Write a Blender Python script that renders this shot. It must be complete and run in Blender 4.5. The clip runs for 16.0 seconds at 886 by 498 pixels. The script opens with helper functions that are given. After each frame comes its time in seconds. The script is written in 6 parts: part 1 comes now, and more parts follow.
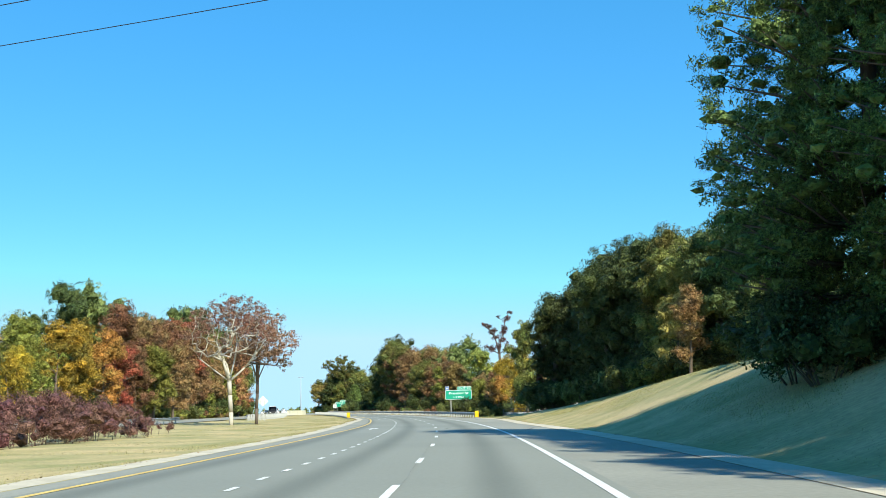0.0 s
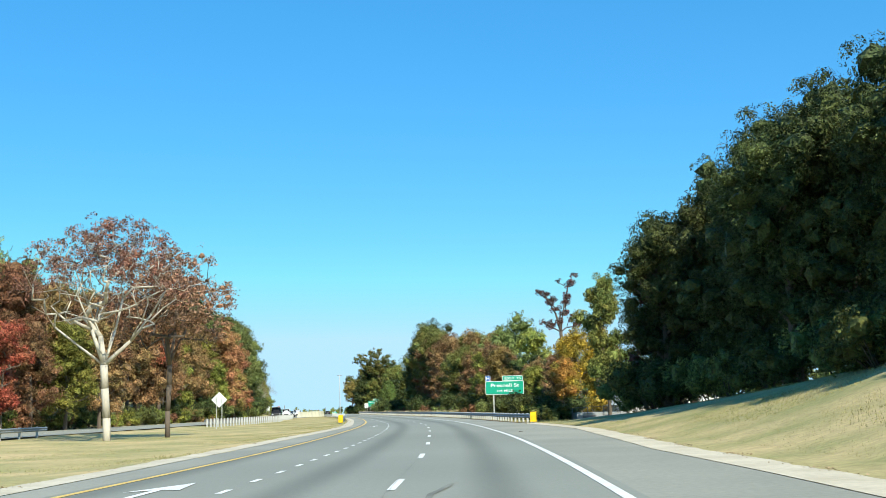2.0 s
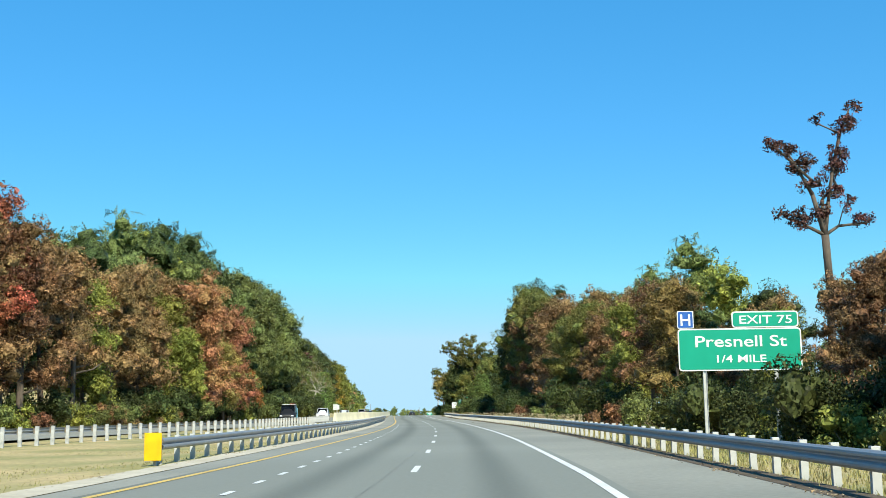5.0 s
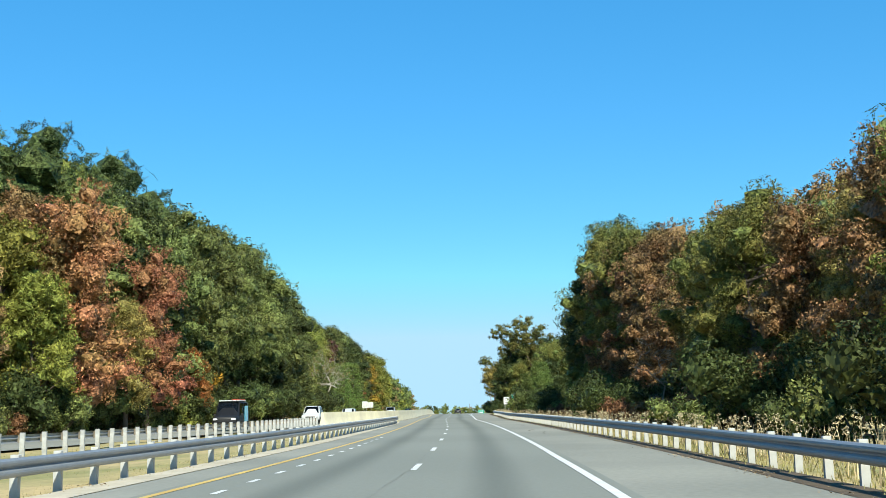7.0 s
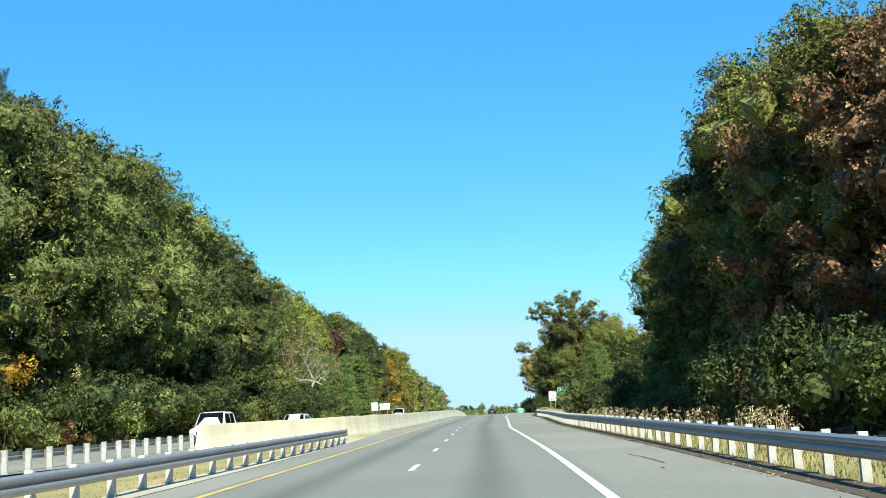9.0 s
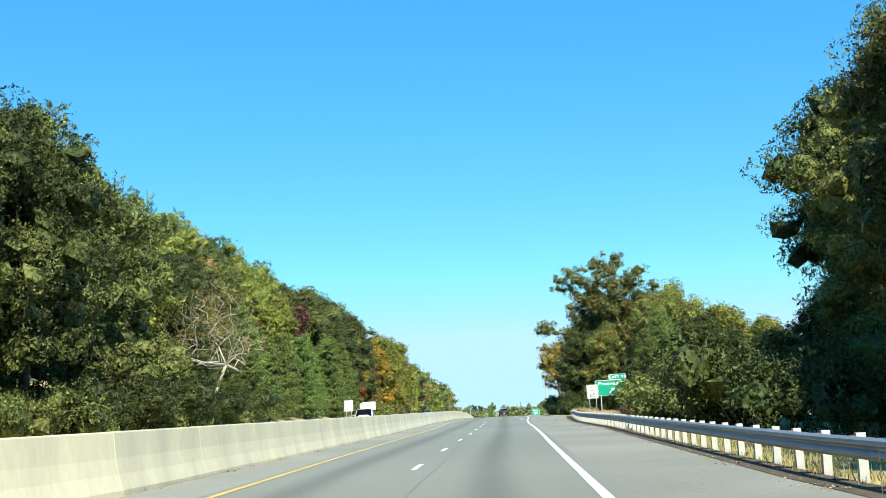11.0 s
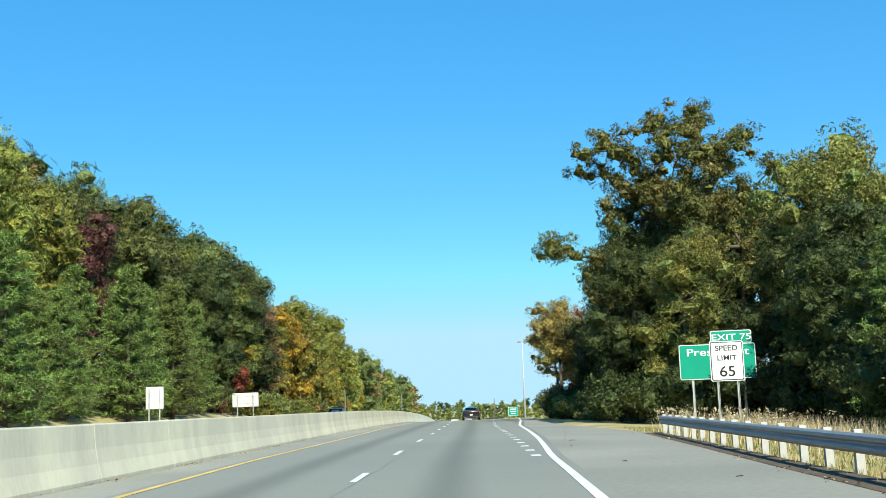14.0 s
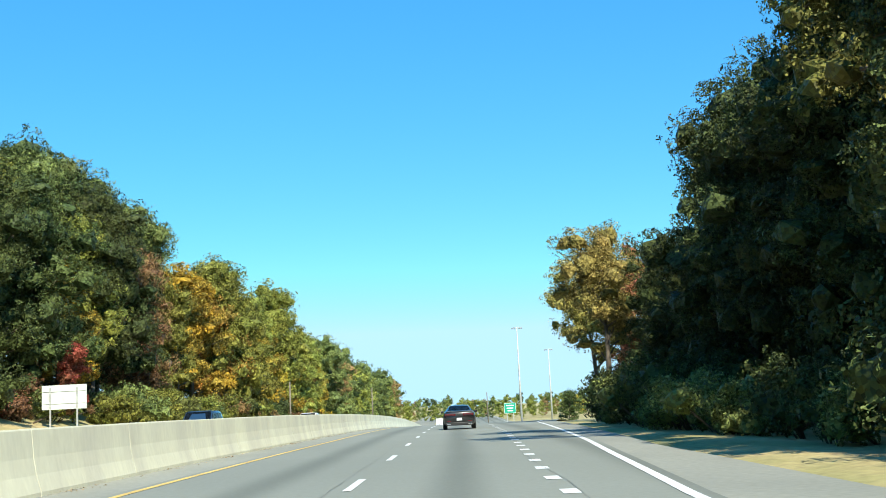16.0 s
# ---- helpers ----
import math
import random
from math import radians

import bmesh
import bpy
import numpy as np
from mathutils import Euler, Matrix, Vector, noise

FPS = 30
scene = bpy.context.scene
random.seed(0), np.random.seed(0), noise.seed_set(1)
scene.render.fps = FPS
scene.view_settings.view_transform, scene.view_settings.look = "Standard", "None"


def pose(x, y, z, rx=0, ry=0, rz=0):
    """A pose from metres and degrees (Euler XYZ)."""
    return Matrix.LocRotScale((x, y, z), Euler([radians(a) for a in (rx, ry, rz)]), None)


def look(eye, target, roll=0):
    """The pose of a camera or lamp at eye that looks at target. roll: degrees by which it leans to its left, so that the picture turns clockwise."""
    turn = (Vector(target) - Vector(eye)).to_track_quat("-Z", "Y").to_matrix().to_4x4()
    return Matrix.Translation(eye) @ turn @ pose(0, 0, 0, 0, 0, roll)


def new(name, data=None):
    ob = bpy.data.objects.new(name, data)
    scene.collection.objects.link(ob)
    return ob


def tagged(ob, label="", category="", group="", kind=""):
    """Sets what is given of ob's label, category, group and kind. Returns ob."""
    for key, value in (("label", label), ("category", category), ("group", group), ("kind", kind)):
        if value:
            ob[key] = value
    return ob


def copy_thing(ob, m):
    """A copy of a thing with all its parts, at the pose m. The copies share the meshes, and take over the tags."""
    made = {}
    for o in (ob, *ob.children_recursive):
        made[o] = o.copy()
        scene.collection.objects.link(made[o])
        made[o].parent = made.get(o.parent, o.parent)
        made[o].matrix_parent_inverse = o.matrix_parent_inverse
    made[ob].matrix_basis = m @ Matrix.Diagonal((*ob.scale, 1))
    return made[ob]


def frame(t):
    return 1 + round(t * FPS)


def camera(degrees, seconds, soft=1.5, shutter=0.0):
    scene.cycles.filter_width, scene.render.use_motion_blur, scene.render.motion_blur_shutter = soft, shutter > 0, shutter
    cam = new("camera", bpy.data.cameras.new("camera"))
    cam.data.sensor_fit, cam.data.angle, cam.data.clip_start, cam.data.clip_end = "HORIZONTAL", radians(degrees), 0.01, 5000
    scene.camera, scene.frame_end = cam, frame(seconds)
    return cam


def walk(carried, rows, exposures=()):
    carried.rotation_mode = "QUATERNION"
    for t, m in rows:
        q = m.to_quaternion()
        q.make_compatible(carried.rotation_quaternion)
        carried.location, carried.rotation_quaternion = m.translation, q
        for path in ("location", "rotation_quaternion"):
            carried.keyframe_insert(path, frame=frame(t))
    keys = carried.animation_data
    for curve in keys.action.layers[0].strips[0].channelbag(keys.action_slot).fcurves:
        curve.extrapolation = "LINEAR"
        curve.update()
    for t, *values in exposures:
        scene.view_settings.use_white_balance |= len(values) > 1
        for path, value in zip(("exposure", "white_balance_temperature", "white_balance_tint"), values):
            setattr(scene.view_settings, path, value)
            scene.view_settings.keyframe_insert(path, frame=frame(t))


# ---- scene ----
cam = camera(42.8, 16.0, soft=0.85)
PATH = [
    (0.0, -0.001, -0.000, 1.370, 0.001, 7.986, 0.977),
    (0.5, 0.457, 14.440, 1.370, 0.641, 7.993, 0.944),
    (1.0, 0.845, 28.925, 1.370, 1.237, 7.962, 0.986),
    (1.5, 1.125, 43.515, 1.370, 1.836, 7.948, 1.187),
    (2.0, 1.280, 58.090, 1.370, 2.544, 7.980, 1.525),
    (2.5, 1.231, 72.597, 1.370, 3.407, 8.001, 1.802),
    (3.0, 1.069, 87.187, 1.370, 4.464, 8.061, 1.887),
    (3.5, 0.611, 101.818, 1.370, 5.521, 8.137, 1.804),
    (4.0, -0.071, 116.520, 1.370, 6.518, 8.155, 1.442),
    (4.5, -0.994, 131.201, 1.370, 7.364, 8.155, 0.982),
    (7.0, -9.109, 204.013, 1.370, 10.918, 8.034, 1.285),
    (7.5, -11.091, 218.505, 1.370, 11.647, 8.052, 1.704),
    (8.0, -13.272, 232.929, 1.370, 12.228, 8.044, 2.245),
    (8.5, -15.593, 247.301, 1.370, 12.674, 8.078, 2.779),
    (11.0, -29.061, 319.215, 1.370, 13.413, 8.138, 2.681),
    (11.5, -31.617, 333.816, 1.370, 13.261, 8.124, 2.462),
    (12.0, -34.274, 348.585, 1.370, 13.025, 8.086, 2.206),
    (12.5, -36.950, 363.395, 1.370, 12.768, 8.044, 2.006),
    (13.0, -39.599, 378.139, 1.370, 12.483, 7.994, 1.827),
    (13.5, -42.223, 392.839, 1.370, 12.182, 7.939, 1.887),
    (14.0, -44.787, 407.488, 1.370, 11.938, 7.923, 2.030),
    (14.5, -47.346, 421.925, 1.370, 11.772, 7.941, 2.292),
    (15.0, -49.930, 436.344, 1.370, 11.650, 7.933, 2.535),
    (15.5, -52.653, 450.636, 1.370, 11.494, 7.854, 2.669),
    (16.0, -55.397, 464.727, 1.370, 11.352, 7.724, 2.767),
]
walk(cam, [(t, pose(x, y, z, 90 + pitch, roll, yaw)) for t, x, y, z, yaw, pitch, roll in PATH], exposures=((0.0, 0.7), (1.0, 0.68), (2.5, 0.62), (3.5, 0.62), (4.5, 0.55), (7.5, 0.58), (8.5, 0.7), (11.0, 0.8), (12.0, 0.65), (13.5, 0.6), (14.5, 0.66), (16.0, 0.8)))
# ---- world, sun ----
SUN_AZ, SUN_EL = 150.0, 42.0   # degrees clockwise from +y, and above the horizon
world = bpy.data.worlds.new("sky")
scene.world = world
world.use_nodes = True
wn = world.node_tree
sky = wn.nodes.new("ShaderNodeTexSky")
sky.sky_type, sky.sun_disc = "NISHITA", False
sky.sun_elevation, sky.sun_rotation = radians(SUN_EL), radians(SUN_AZ)
sky.altitude = 4000.0
sky.air_density, sky.dust_density, sky.ozone_density = 1.0, 0.0, 3.0
flat, deep, tint = wn.nodes.new("ShaderNodeGamma"), wn.nodes.new("ShaderNodeHueSaturation"), wn.nodes.new("ShaderNodeMix")
flat.inputs[1].default_value = 0.5
deep.inputs["Saturation"].default_value = 1.9
deep.inputs["Hue"].default_value = 0.503
tint.data_type, tint.blend_type = "RGBA", "MULTIPLY"
tint.inputs[0].default_value, tint.inputs[7].default_value = 1.0, (1.95, 2.5, 2.33, 1)
wn.links.new(sky.outputs[0], flat.inputs[0])
wn.links.new(flat.outputs[0], deep.inputs["Color"])
wn.links.new(deep.outputs[0], tint.inputs[6])
pale = wn.nodes.new("ShaderNodeMix")
pale.data_type, pale.blend_type = "RGBA", "DARKEN"
pale.inputs[0].default_value, pale.inputs[7].default_value = 1.0, (2.4, 4.0, 5.1, 1)
wn.links.new(tint.outputs[2], pale.inputs[6])
wn.links.new(pale.outputs[2], wn.nodes["Background"].inputs[0])
wn.nodes["Background"].inputs[1].default_value = 0.136
sun = new("sun", bpy.data.lights.new("sun", "SUN"))
sun.data.energy, sun.data.angle, sun.data.color = 4.75, radians(0.55), (1.0, 0.975, 0.8)
to_sun = Vector((math.sin(radians(SUN_AZ)) * math.cos(radians(SUN_EL)), math.cos(radians(SUN_AZ)) * math.cos(radians(SUN_EL)), math.sin(radians(SUN_EL))))
sun.matrix_world = look(to_sun * 100, (0, 0, 0))


# ---- materials ----
def mat(name, colour, rough=0.7, metal=0.0, spread=0.25, scale=3.0, fine=40.0, bump=0.0, per="none", alt=None, alt_at=0.5, translucent=0.0, spec=0.5, coat=0.0, stretch=(1, 1, 1)):
    """A node material: a colour with broad stains, fine grain, relief, and a spread by object or by island."""
    m = bpy.data.materials.new(name)
    m.use_nodes = True
    t = m.node_tree
    b = t.nodes["Principled BSDF"]
    b.inputs["Roughness"].default_value, b.inputs["Metallic"].default_value = rough, metal
    b.inputs["Specular IOR Level"].default_value = spec
    b.inputs["Coat Weight"].default_value = coat
    b.inputs["Coat Roughness"].default_value = 0.04
    geo = t.nodes.new("ShaderNodeTexCoord")
    mp = t.nodes.new("ShaderNodeMapping")
    mp.inputs["Scale"].default_value = stretch
    t.links.new(geo.outputs["Object"], mp.inputs[0])
    big, small = t.nodes.new("ShaderNodeTexNoise"), t.nodes.new("ShaderNodeTexNoise")
    big.inputs["Scale"].default_value, small.inputs["Scale"].default_value = scale, fine
    big.inputs["Detail"].default_value, small.inputs["Detail"].default_value = 5, 4
    for n in (big, small):
        t.links.new(mp.outputs[0], n.inputs["Vector"])
    col = t.nodes.new("ShaderNodeMix")
    col.data_type = "RGBA"
    col.inputs[6].default_value = (*colour, 1)
    col.inputs[7].default_value = (*(alt or [c * 0.72 for c in colour]), 1)
    ramp = t.nodes.new("ShaderNodeMapRange")
    ramp.inputs[1].default_value, ramp.inputs[2].default_value = alt_at - 0.14, alt_at + 0.14
    t.links.new(big.outputs["Fac"], ramp.inputs[0])
    t.links.new(ramp.outputs[0], col.inputs[0])
    value = t.nodes.new("ShaderNodeHueSaturation")
    t.links.new(col.outputs[2], value.inputs["Color"])
    total = t.nodes.new("ShaderNodeMath")
    total.operation = "MULTIPLY_ADD"
    t.links.new(small.outputs["Fac"], total.inputs[0])
    total.inputs[1].default_value, total.inputs[2].default_value = spread * 2, 1 - spread
    last = total.outputs[0]
    for which in per.split("+"):
        if which == "none":
            continue
        src = t.nodes.new("ShaderNodeObjectInfo" if which == "object" else "ShaderNodeNewGeometry")
        sock = src.outputs["Random"] if which == "object" else src.outputs["Random Per Island"]
        more = t.nodes.new("ShaderNodeMath")
        more.operation = "MULTIPLY_ADD"
        t.links.new(sock, more.inputs[0])
        more.inputs[1].default_value, more.inputs[2].default_value = (0.5, 0.75) if which == "object" else (1.1, 0.45)
        mult = t.nodes.new("ShaderNodeMath")
        mult.operation = "MULTIPLY"
        t.links.new(last, mult.inputs[0])
        t.links.new(more.outputs[0], mult.inputs[1])
        last = mult.outputs[0]
        if which == "object":
            hue = t.nodes.new("ShaderNodeMath")
            hue.operation = "MULTIPLY_ADD"
            t.links.new(sock, hue.inputs[0])
            hue.inputs[1].default_value, hue.inputs[2].default_value = 0.034, 0.483
            t.links.new(hue.outputs[0], value.inputs["Hue"])
    t.links.new(last, value.inputs["Value"])
    t.links.new(value.outputs[0], b.inputs["Base Color"])
    if bump:
        bp = t.nodes.new("ShaderNodeBump")
        bp.inputs["Strength"].default_value, bp.inputs["Distance"].default_value = bump, 0.02
        t.links.new(small.outputs["Fac"], bp.inputs["Height"])
        t.links.new(bp.outputs[0], b.inputs["Normal"])
    if translucent:
        tr, mix = t.nodes.new("ShaderNodeBsdfTranslucent"), t.nodes.new("ShaderNodeMixShader")
        t.links.new(value.outputs[0], tr.inputs[0])
        mix.inputs[0].default_value = translucent
        t.links.new(b.outputs[0], mix.inputs[1])
        t.links.new(tr.outputs[0], mix.inputs[2])
        t.links.new(mix.outputs[0], t.nodes["Material Output"].inputs[0])
    return m


INNER = {}


def leaf(name, colour, alt, grain=8.0, keep=0.52):
    """Foliage: the sprays at the outside of a crown, and the closed leaf mass behind them."""
    outer = leaves_of(name, colour, alt, grain, keep, "object+island")
    INNER[outer.name] = leaves_of(name + "_mass", colour, alt, grain * 0.8, 9.0, "object")
    return outer


def leaves_of(name, colour, alt, grain, keep, per):
    """Each face is broken into many small leaves, every one with its own tone and tilt."""
    m = mat(name, colour, 0.5, spread=0.25, scale=0.35, fine=3.0, per=per, alt=alt, alt_at=0.52, spec=0.12)
    t = m.node_tree
    b = t.nodes["Principled BSDF"]
    coord = t.nodes.new("ShaderNodeTexCoord")
    cells = t.nodes.new("ShaderNodeTexVoronoi")
    cells.inputs["Scale"].default_value = grain
    t.links.new(coord.outputs["Object"], cells.inputs["Vector"])
    tone = t.nodes.new("ShaderNodeSeparateColor")
    t.links.new(cells.outputs["Color"], tone.inputs[0])
    lift = t.nodes.new("ShaderNodeMath")
    lift.operation = "MULTIPLY_ADD"
    t.links.new(tone.outputs[0], lift.inputs[0])
    lift.inputs[1].default_value, lift.inputs[2].default_value = 1.3, 0.45
    bright = t.nodes.new("ShaderNodeVectorMath")
    bright.operation = "SCALE"
    source = b.inputs["Base Color"].links[0].from_socket
    t.links.new(source, bright.inputs[0])
    t.links.new(lift.outputs[0], bright.inputs["Scale"])
    t.links.new(bright.outputs[0], b.inputs["Base Color"])
    half = t.nodes.new("ShaderNodeVectorMath")
    half.operation = "SUBTRACT"
    half.inputs[1].default_value = (0.5, 0.5, 0.5)
    t.links.new(cells.outputs["Color"], half.inputs[0])
    tilt = t.nodes.new("ShaderNodeVectorMath")
    tilt.operation = "MULTIPLY_ADD"
    tilt.inputs[1].default_value = (1.1, 1.1, 1.1)
    geo = t.nodes.new("ShaderNodeNewGeometry")
    t.links.new(half.outputs[0], tilt.inputs[0])
    t.links.new(geo.outputs["Normal"], tilt.inputs[2])
    unit = t.nodes.new("ShaderNodeVectorMath")
    unit.operation = "NORMALIZE"
    t.links.new(tilt.outputs[0], unit.inputs[0])
    t.links.new(unit.outputs[0], b.inputs["Normal"])
    thin, mix = t.nodes.new("ShaderNodeBsdfTranslucent"), t.nodes.new("ShaderNodeMixShader")
    t.links.new(bright.outputs[0], thin.inputs[0])
    t.links.new(unit.outputs[0], thin.inputs["Normal"])
    mix.inputs[0].default_value = 0.15
    t.links.new(b.outputs[0], mix.inputs[1])
    t.links.new(thin.outputs[0], mix.inputs[2])
    gap, cut, hole = t.nodes.new("ShaderNodeMath"), t.nodes.new("ShaderNodeMixShader"), t.nodes.new("ShaderNodeBsdfTransparent")
    gap.operation = "GREATER_THAN"
    gap.inputs[1].default_value = keep
    t.links.new(cells.outputs["Distance"], gap.inputs[0])
    t.links.new(gap.outputs[0], cut.inputs[0])
    t.links.new(mix.outputs[0], cut.inputs[1])
    t.links.new(hole.outputs[0], cut.inputs[2])
    t.links.new(cut.outputs[0], t.nodes["Material Output"].inputs[0])
    return m


ASPHALT = mat("asphalt", (0.2, 0.207, 0.175), 0.85, spread=0.14, scale=0.05, fine=9.0, bump=0.25, alt=(0.23, 0.236, 0.2))
SHOULDER = mat("shoulder_asphalt", (0.22, 0.22, 0.185), 0.9, spread=0.22, scale=0.12, fine=7.0, bump=0.3, alt=(0.28, 0.275, 0.23))
WORN = mat("worn_concrete", (0.44, 0.385, 0.285), 0.92, spread=0.25, scale=0.6, fine=6.0, bump=0.35, alt=(0.54, 0.48, 0.37))
GRASS = mat("dry_grass", (0.26, 0.245, 0.09), 0.95, spread=0.45, scale=0.22, fine=4.0, bump=0.8, alt=(0.46, 0.35, 0.17), alt_at=0.5)
BLADE = mat("grass_blade", (0.26, 0.26, 0.09), 0.8, spread=0.3, scale=0.2, fine=3.0, per="island", alt=(0.38, 0.32, 0.14), translucent=0.3)
STRAW = mat("dry_weed", (0.46, 0.36, 0.2), 0.8, spread=0.3, scale=0.5, fine=5.0, per="island", alt=(0.55, 0.47, 0.3), translucent=0.2)
WHITE_PAINT = mat("white_road_paint", (0.72, 0.72, 0.7), 0.7, spread=0.14, scale=1.2, fine=14.0, alt=(0.6, 0.6, 0.58))
YELLOW_PAINT = mat("yellow_road_paint", (0.7, 0.49, 0.13), 0.7, spread=0.14, scale=0.8, fine=14.0, alt=(0.55, 0.36, 0.1))
CONCRETE = mat("barrier_concrete", (0.66, 0.64, 0.48), 0.88, spread=0.12, scale=0.6, fine=8.0, bump=0.25, alt=(0.54, 0.515, 0.405), stretch=(1, 1, 0.35))
BROWN_STRIP = mat("dark_brown_strip", (0.11, 0.08, 0.05), 0.95, spread=0.4, scale=1.5, fine=12.0, bump=0.6)
STEEL = mat("galvanised_steel", (0.3, 0.315, 0.33), 0.5, 0.4, spread=0.1, scale=1.5, fine=10.0, alt=(0.26, 0.28, 0.3))
POST_STEEL = mat("galvanised_post", (0.5, 0.51, 0.49), 0.6, 0.0, spread=0.12, scale=2.0, fine=15.0)
WOOD_POST = mat("weathered_wood_block", (0.2, 0.17, 0.13), 0.9, spread=0.3, scale=3.0, fine=30.0, bump=0.4)
SIGN_GREEN = mat("sign_green", (0.0, 0.32, 0.2), 0.4, spread=0.04, scale=1.5, fine=6.0, alt=(0.0, 0.29, 0.18))
SIGN_WHITE = mat("sign_white", (0.8, 0.81, 0.8), 0.45, spread=0.04, scale=1.5, fine=6.0, alt=(0.76, 0.77, 0.76))
SIGN_BACK = mat("sign_back_aluminium", (0.7, 0.75, 0.73), 0.5, 0.0, spread=0.06, scale=1.5, fine=9.0)
SIGN_BLACK = mat("sign_black", (0.015, 0.015, 0.015), 0.5, spread=0.05)
SIGN_BLUE = mat("sign_blue", (0.02, 0.12, 0.45), 0.45, spread=0.05)
SAFETY_YELLOW = mat("reflective_yellow", (0.85, 0.5, 0.0), 0.45, spread=0.06, scale=2.0, fine=8.0)
BARK = mat("bark", (0.13, 0.1, 0.075), 0.95, spread=0.4, scale=1.2, fine=14.0, bump=0.8, stretch=(1, 1, 0.25))
PALE_BARK = mat("pale_bark", (0.5, 0.46, 0.38), 0.9, spread=0.3, scale=0.8, fine=9.0, bump=0.6, alt=(0.34, 0.3, 0.24), stretch=(1, 1, 0.3))
GREY_BARK = mat("grey_bark", (0.24, 0.215, 0.18), 0.9, spread=0.3, scale=1.5, fine=12.0, bump=0.5, stretch=(1, 1, 0.3))
GREEN = leaf("green_leaf", (0.145, 0.165, 0.05), (0.105, 0.125, 0.04))
# dark green lowered further: the wood's deep shade is put into the leaf colour
SHADE_LEAF = leaf("shade_dark_green_leaf", (0.045, 0.062, 0.022), (0.07, 0.083, 0.025))
OLIVE = leaf("olive_leaf", (0.21, 0.205, 0.042), (0.14, 0.16, 0.036))
YELLOW = leaf("yellow_leaf", (0.43, 0.28, 0.03), (0.21, 0.19, 0.045))
ORANGE = leaf("orange_leaf", (0.40, 0.17, 0.045), (0.26, 0.18, 0.05))
RED = leaf("red_leaf", (0.32, 0.058, 0.048), (0.2, 0.085, 0.045))
RUST = leaf("rust_leaf", (0.235, 0.12, 0.06), (0.165, 0.115, 0.05))
PURPLE = leaf("purple_hedge_leaf", (0.112, 0.048, 0.053), (0.150, 0.083, 0.060), 16.0, 0.5)
NEEDLE = leaf("pine_needle", (0.095, 0.145, 0.042), (0.13, 0.17, 0.045), 16.0, 0.5)
CORAL = leaf("coral_leaf", (0.37, 0.15, 0.085), (0.28, 0.165, 0.065))
YOUNG_NEEDLE = leaf("young_pine_needle", (0.12, 0.175, 0.045), (0.15, 0.19, 0.05), 16.0, 0.5)
TAWNY = leaf("tawny_leaf", (0.26, 0.12, 0.08), (0.2, 0.13, 0.09))
MAROON = leaf("maroon_leaf", (0.14, 0.06, 0.05), (0.1, 0.06, 0.04))
OAK_LEAF = leaf("oak_leaf", (0.12, 0.15, 0.04), (0.19, 0.17, 0.045), 9.0, 0.5)
# finer leaves, their colour darkened for shade in the same way
SHADE_LEAF_FINE = leaf("fine_shade_dark_leaf", (0.044, 0.061, 0.022), (0.07, 0.083, 0.025), 9.0, 0.5)
GOLDEN = leaf("golden_leaf", (0.26, 0.19, 0.06), (0.2, 0.175, 0.05), 9.0, 0.5)
BUFF = leaf("seed_head", (0.5, 0.45, 0.33), (0.4, 0.33, 0.2), 16.0, 0.5)

# oil darkening along the middle of each lane, by the lane coordinate in the road's UV map
_t = ASPHALT.node_tree
_uv, _sep = _t.nodes.new("ShaderNodeUVMap"), _t.nodes.new("ShaderNodeSeparateXYZ")
_t.links.new(_uv.outputs[0], _sep.inputs[0])
_fr, _ab, _mr, _mx = _t.nodes.new("ShaderNodeMath"), _t.nodes.new("ShaderNodeMath"), _t.nodes.new("ShaderNodeMapRange"), _t.nodes.new("ShaderNodeMix")
_fr.operation, _ab.operation = "PINGPONG", "MULTIPLY"
_fr.inputs[1].default_value, _ab.inputs[1].default_value = 0.5, 1.0
_t.links.new(_sep.outputs[0], _fr.inputs[0])
_mr.interpolation_type = "SMOOTHSTEP"
_mr.inputs[1].default_value, _mr.inputs[2].default_value, _mr.inputs[3].default_value, _mr.inputs[4].default_value = 0.28, 0.5, 0.0, 1.0
_t.links.new(_fr.outputs[0], _mr.inputs[0])
_mx.data_type, _mx.blend_type = "RGBA", "MULTIPLY"
_mx.inputs[7].default_value = (0.68, 0.69, 0.68, 1)
_bs = _t.nodes["Principled BSDF"].inputs["Base Color"]
_from = _bs.links[0].from_socket
_t.links.new(_mr.outputs[0], _mx.inputs[0])
_t.links.new(_from, _mx.inputs[6])
_t.links.new(_mx.outputs[2], _bs)

# ---- the road's line: heading in degrees to the left of +y, by metres along it ----
HEADING = ((-200, -9.0), (-60, -5.0), (0, -2.07), (45, -0.87), (75, 0.47), (100, 1.97), (130, 4.11), (170, 6.76), (211, 7.87), (250, 9.52), (300, 10.52), (340, 10.81), (380, 10.69), (430, 9.79), (470, 10.81), (2600, 10.81))
LINE_S = np.arange(-200.0, 2600.0, 1.0)
_h = np.radians(np.interp(LINE_S, [a for a, _ in HEADING], [b for _, b in HEADING]))
LINE_X, LINE_Y = np.cumsum(-np.sin(_h)), np.cumsum(np.cos(_h))
LINE_X, LINE_Y, LINE_H = LINE_X - LINE_X[200], LINE_Y - LINE_Y[200], _h


def profile(s):
    """The road's height: level, then falling away past a crest."""
    d = np.clip(np.asarray(s, float) - 480, 0, 210)
    return -8.2e-5 * d * d - 0.0344 * np.clip(np.asarray(s, float) - 690, 0, 150)


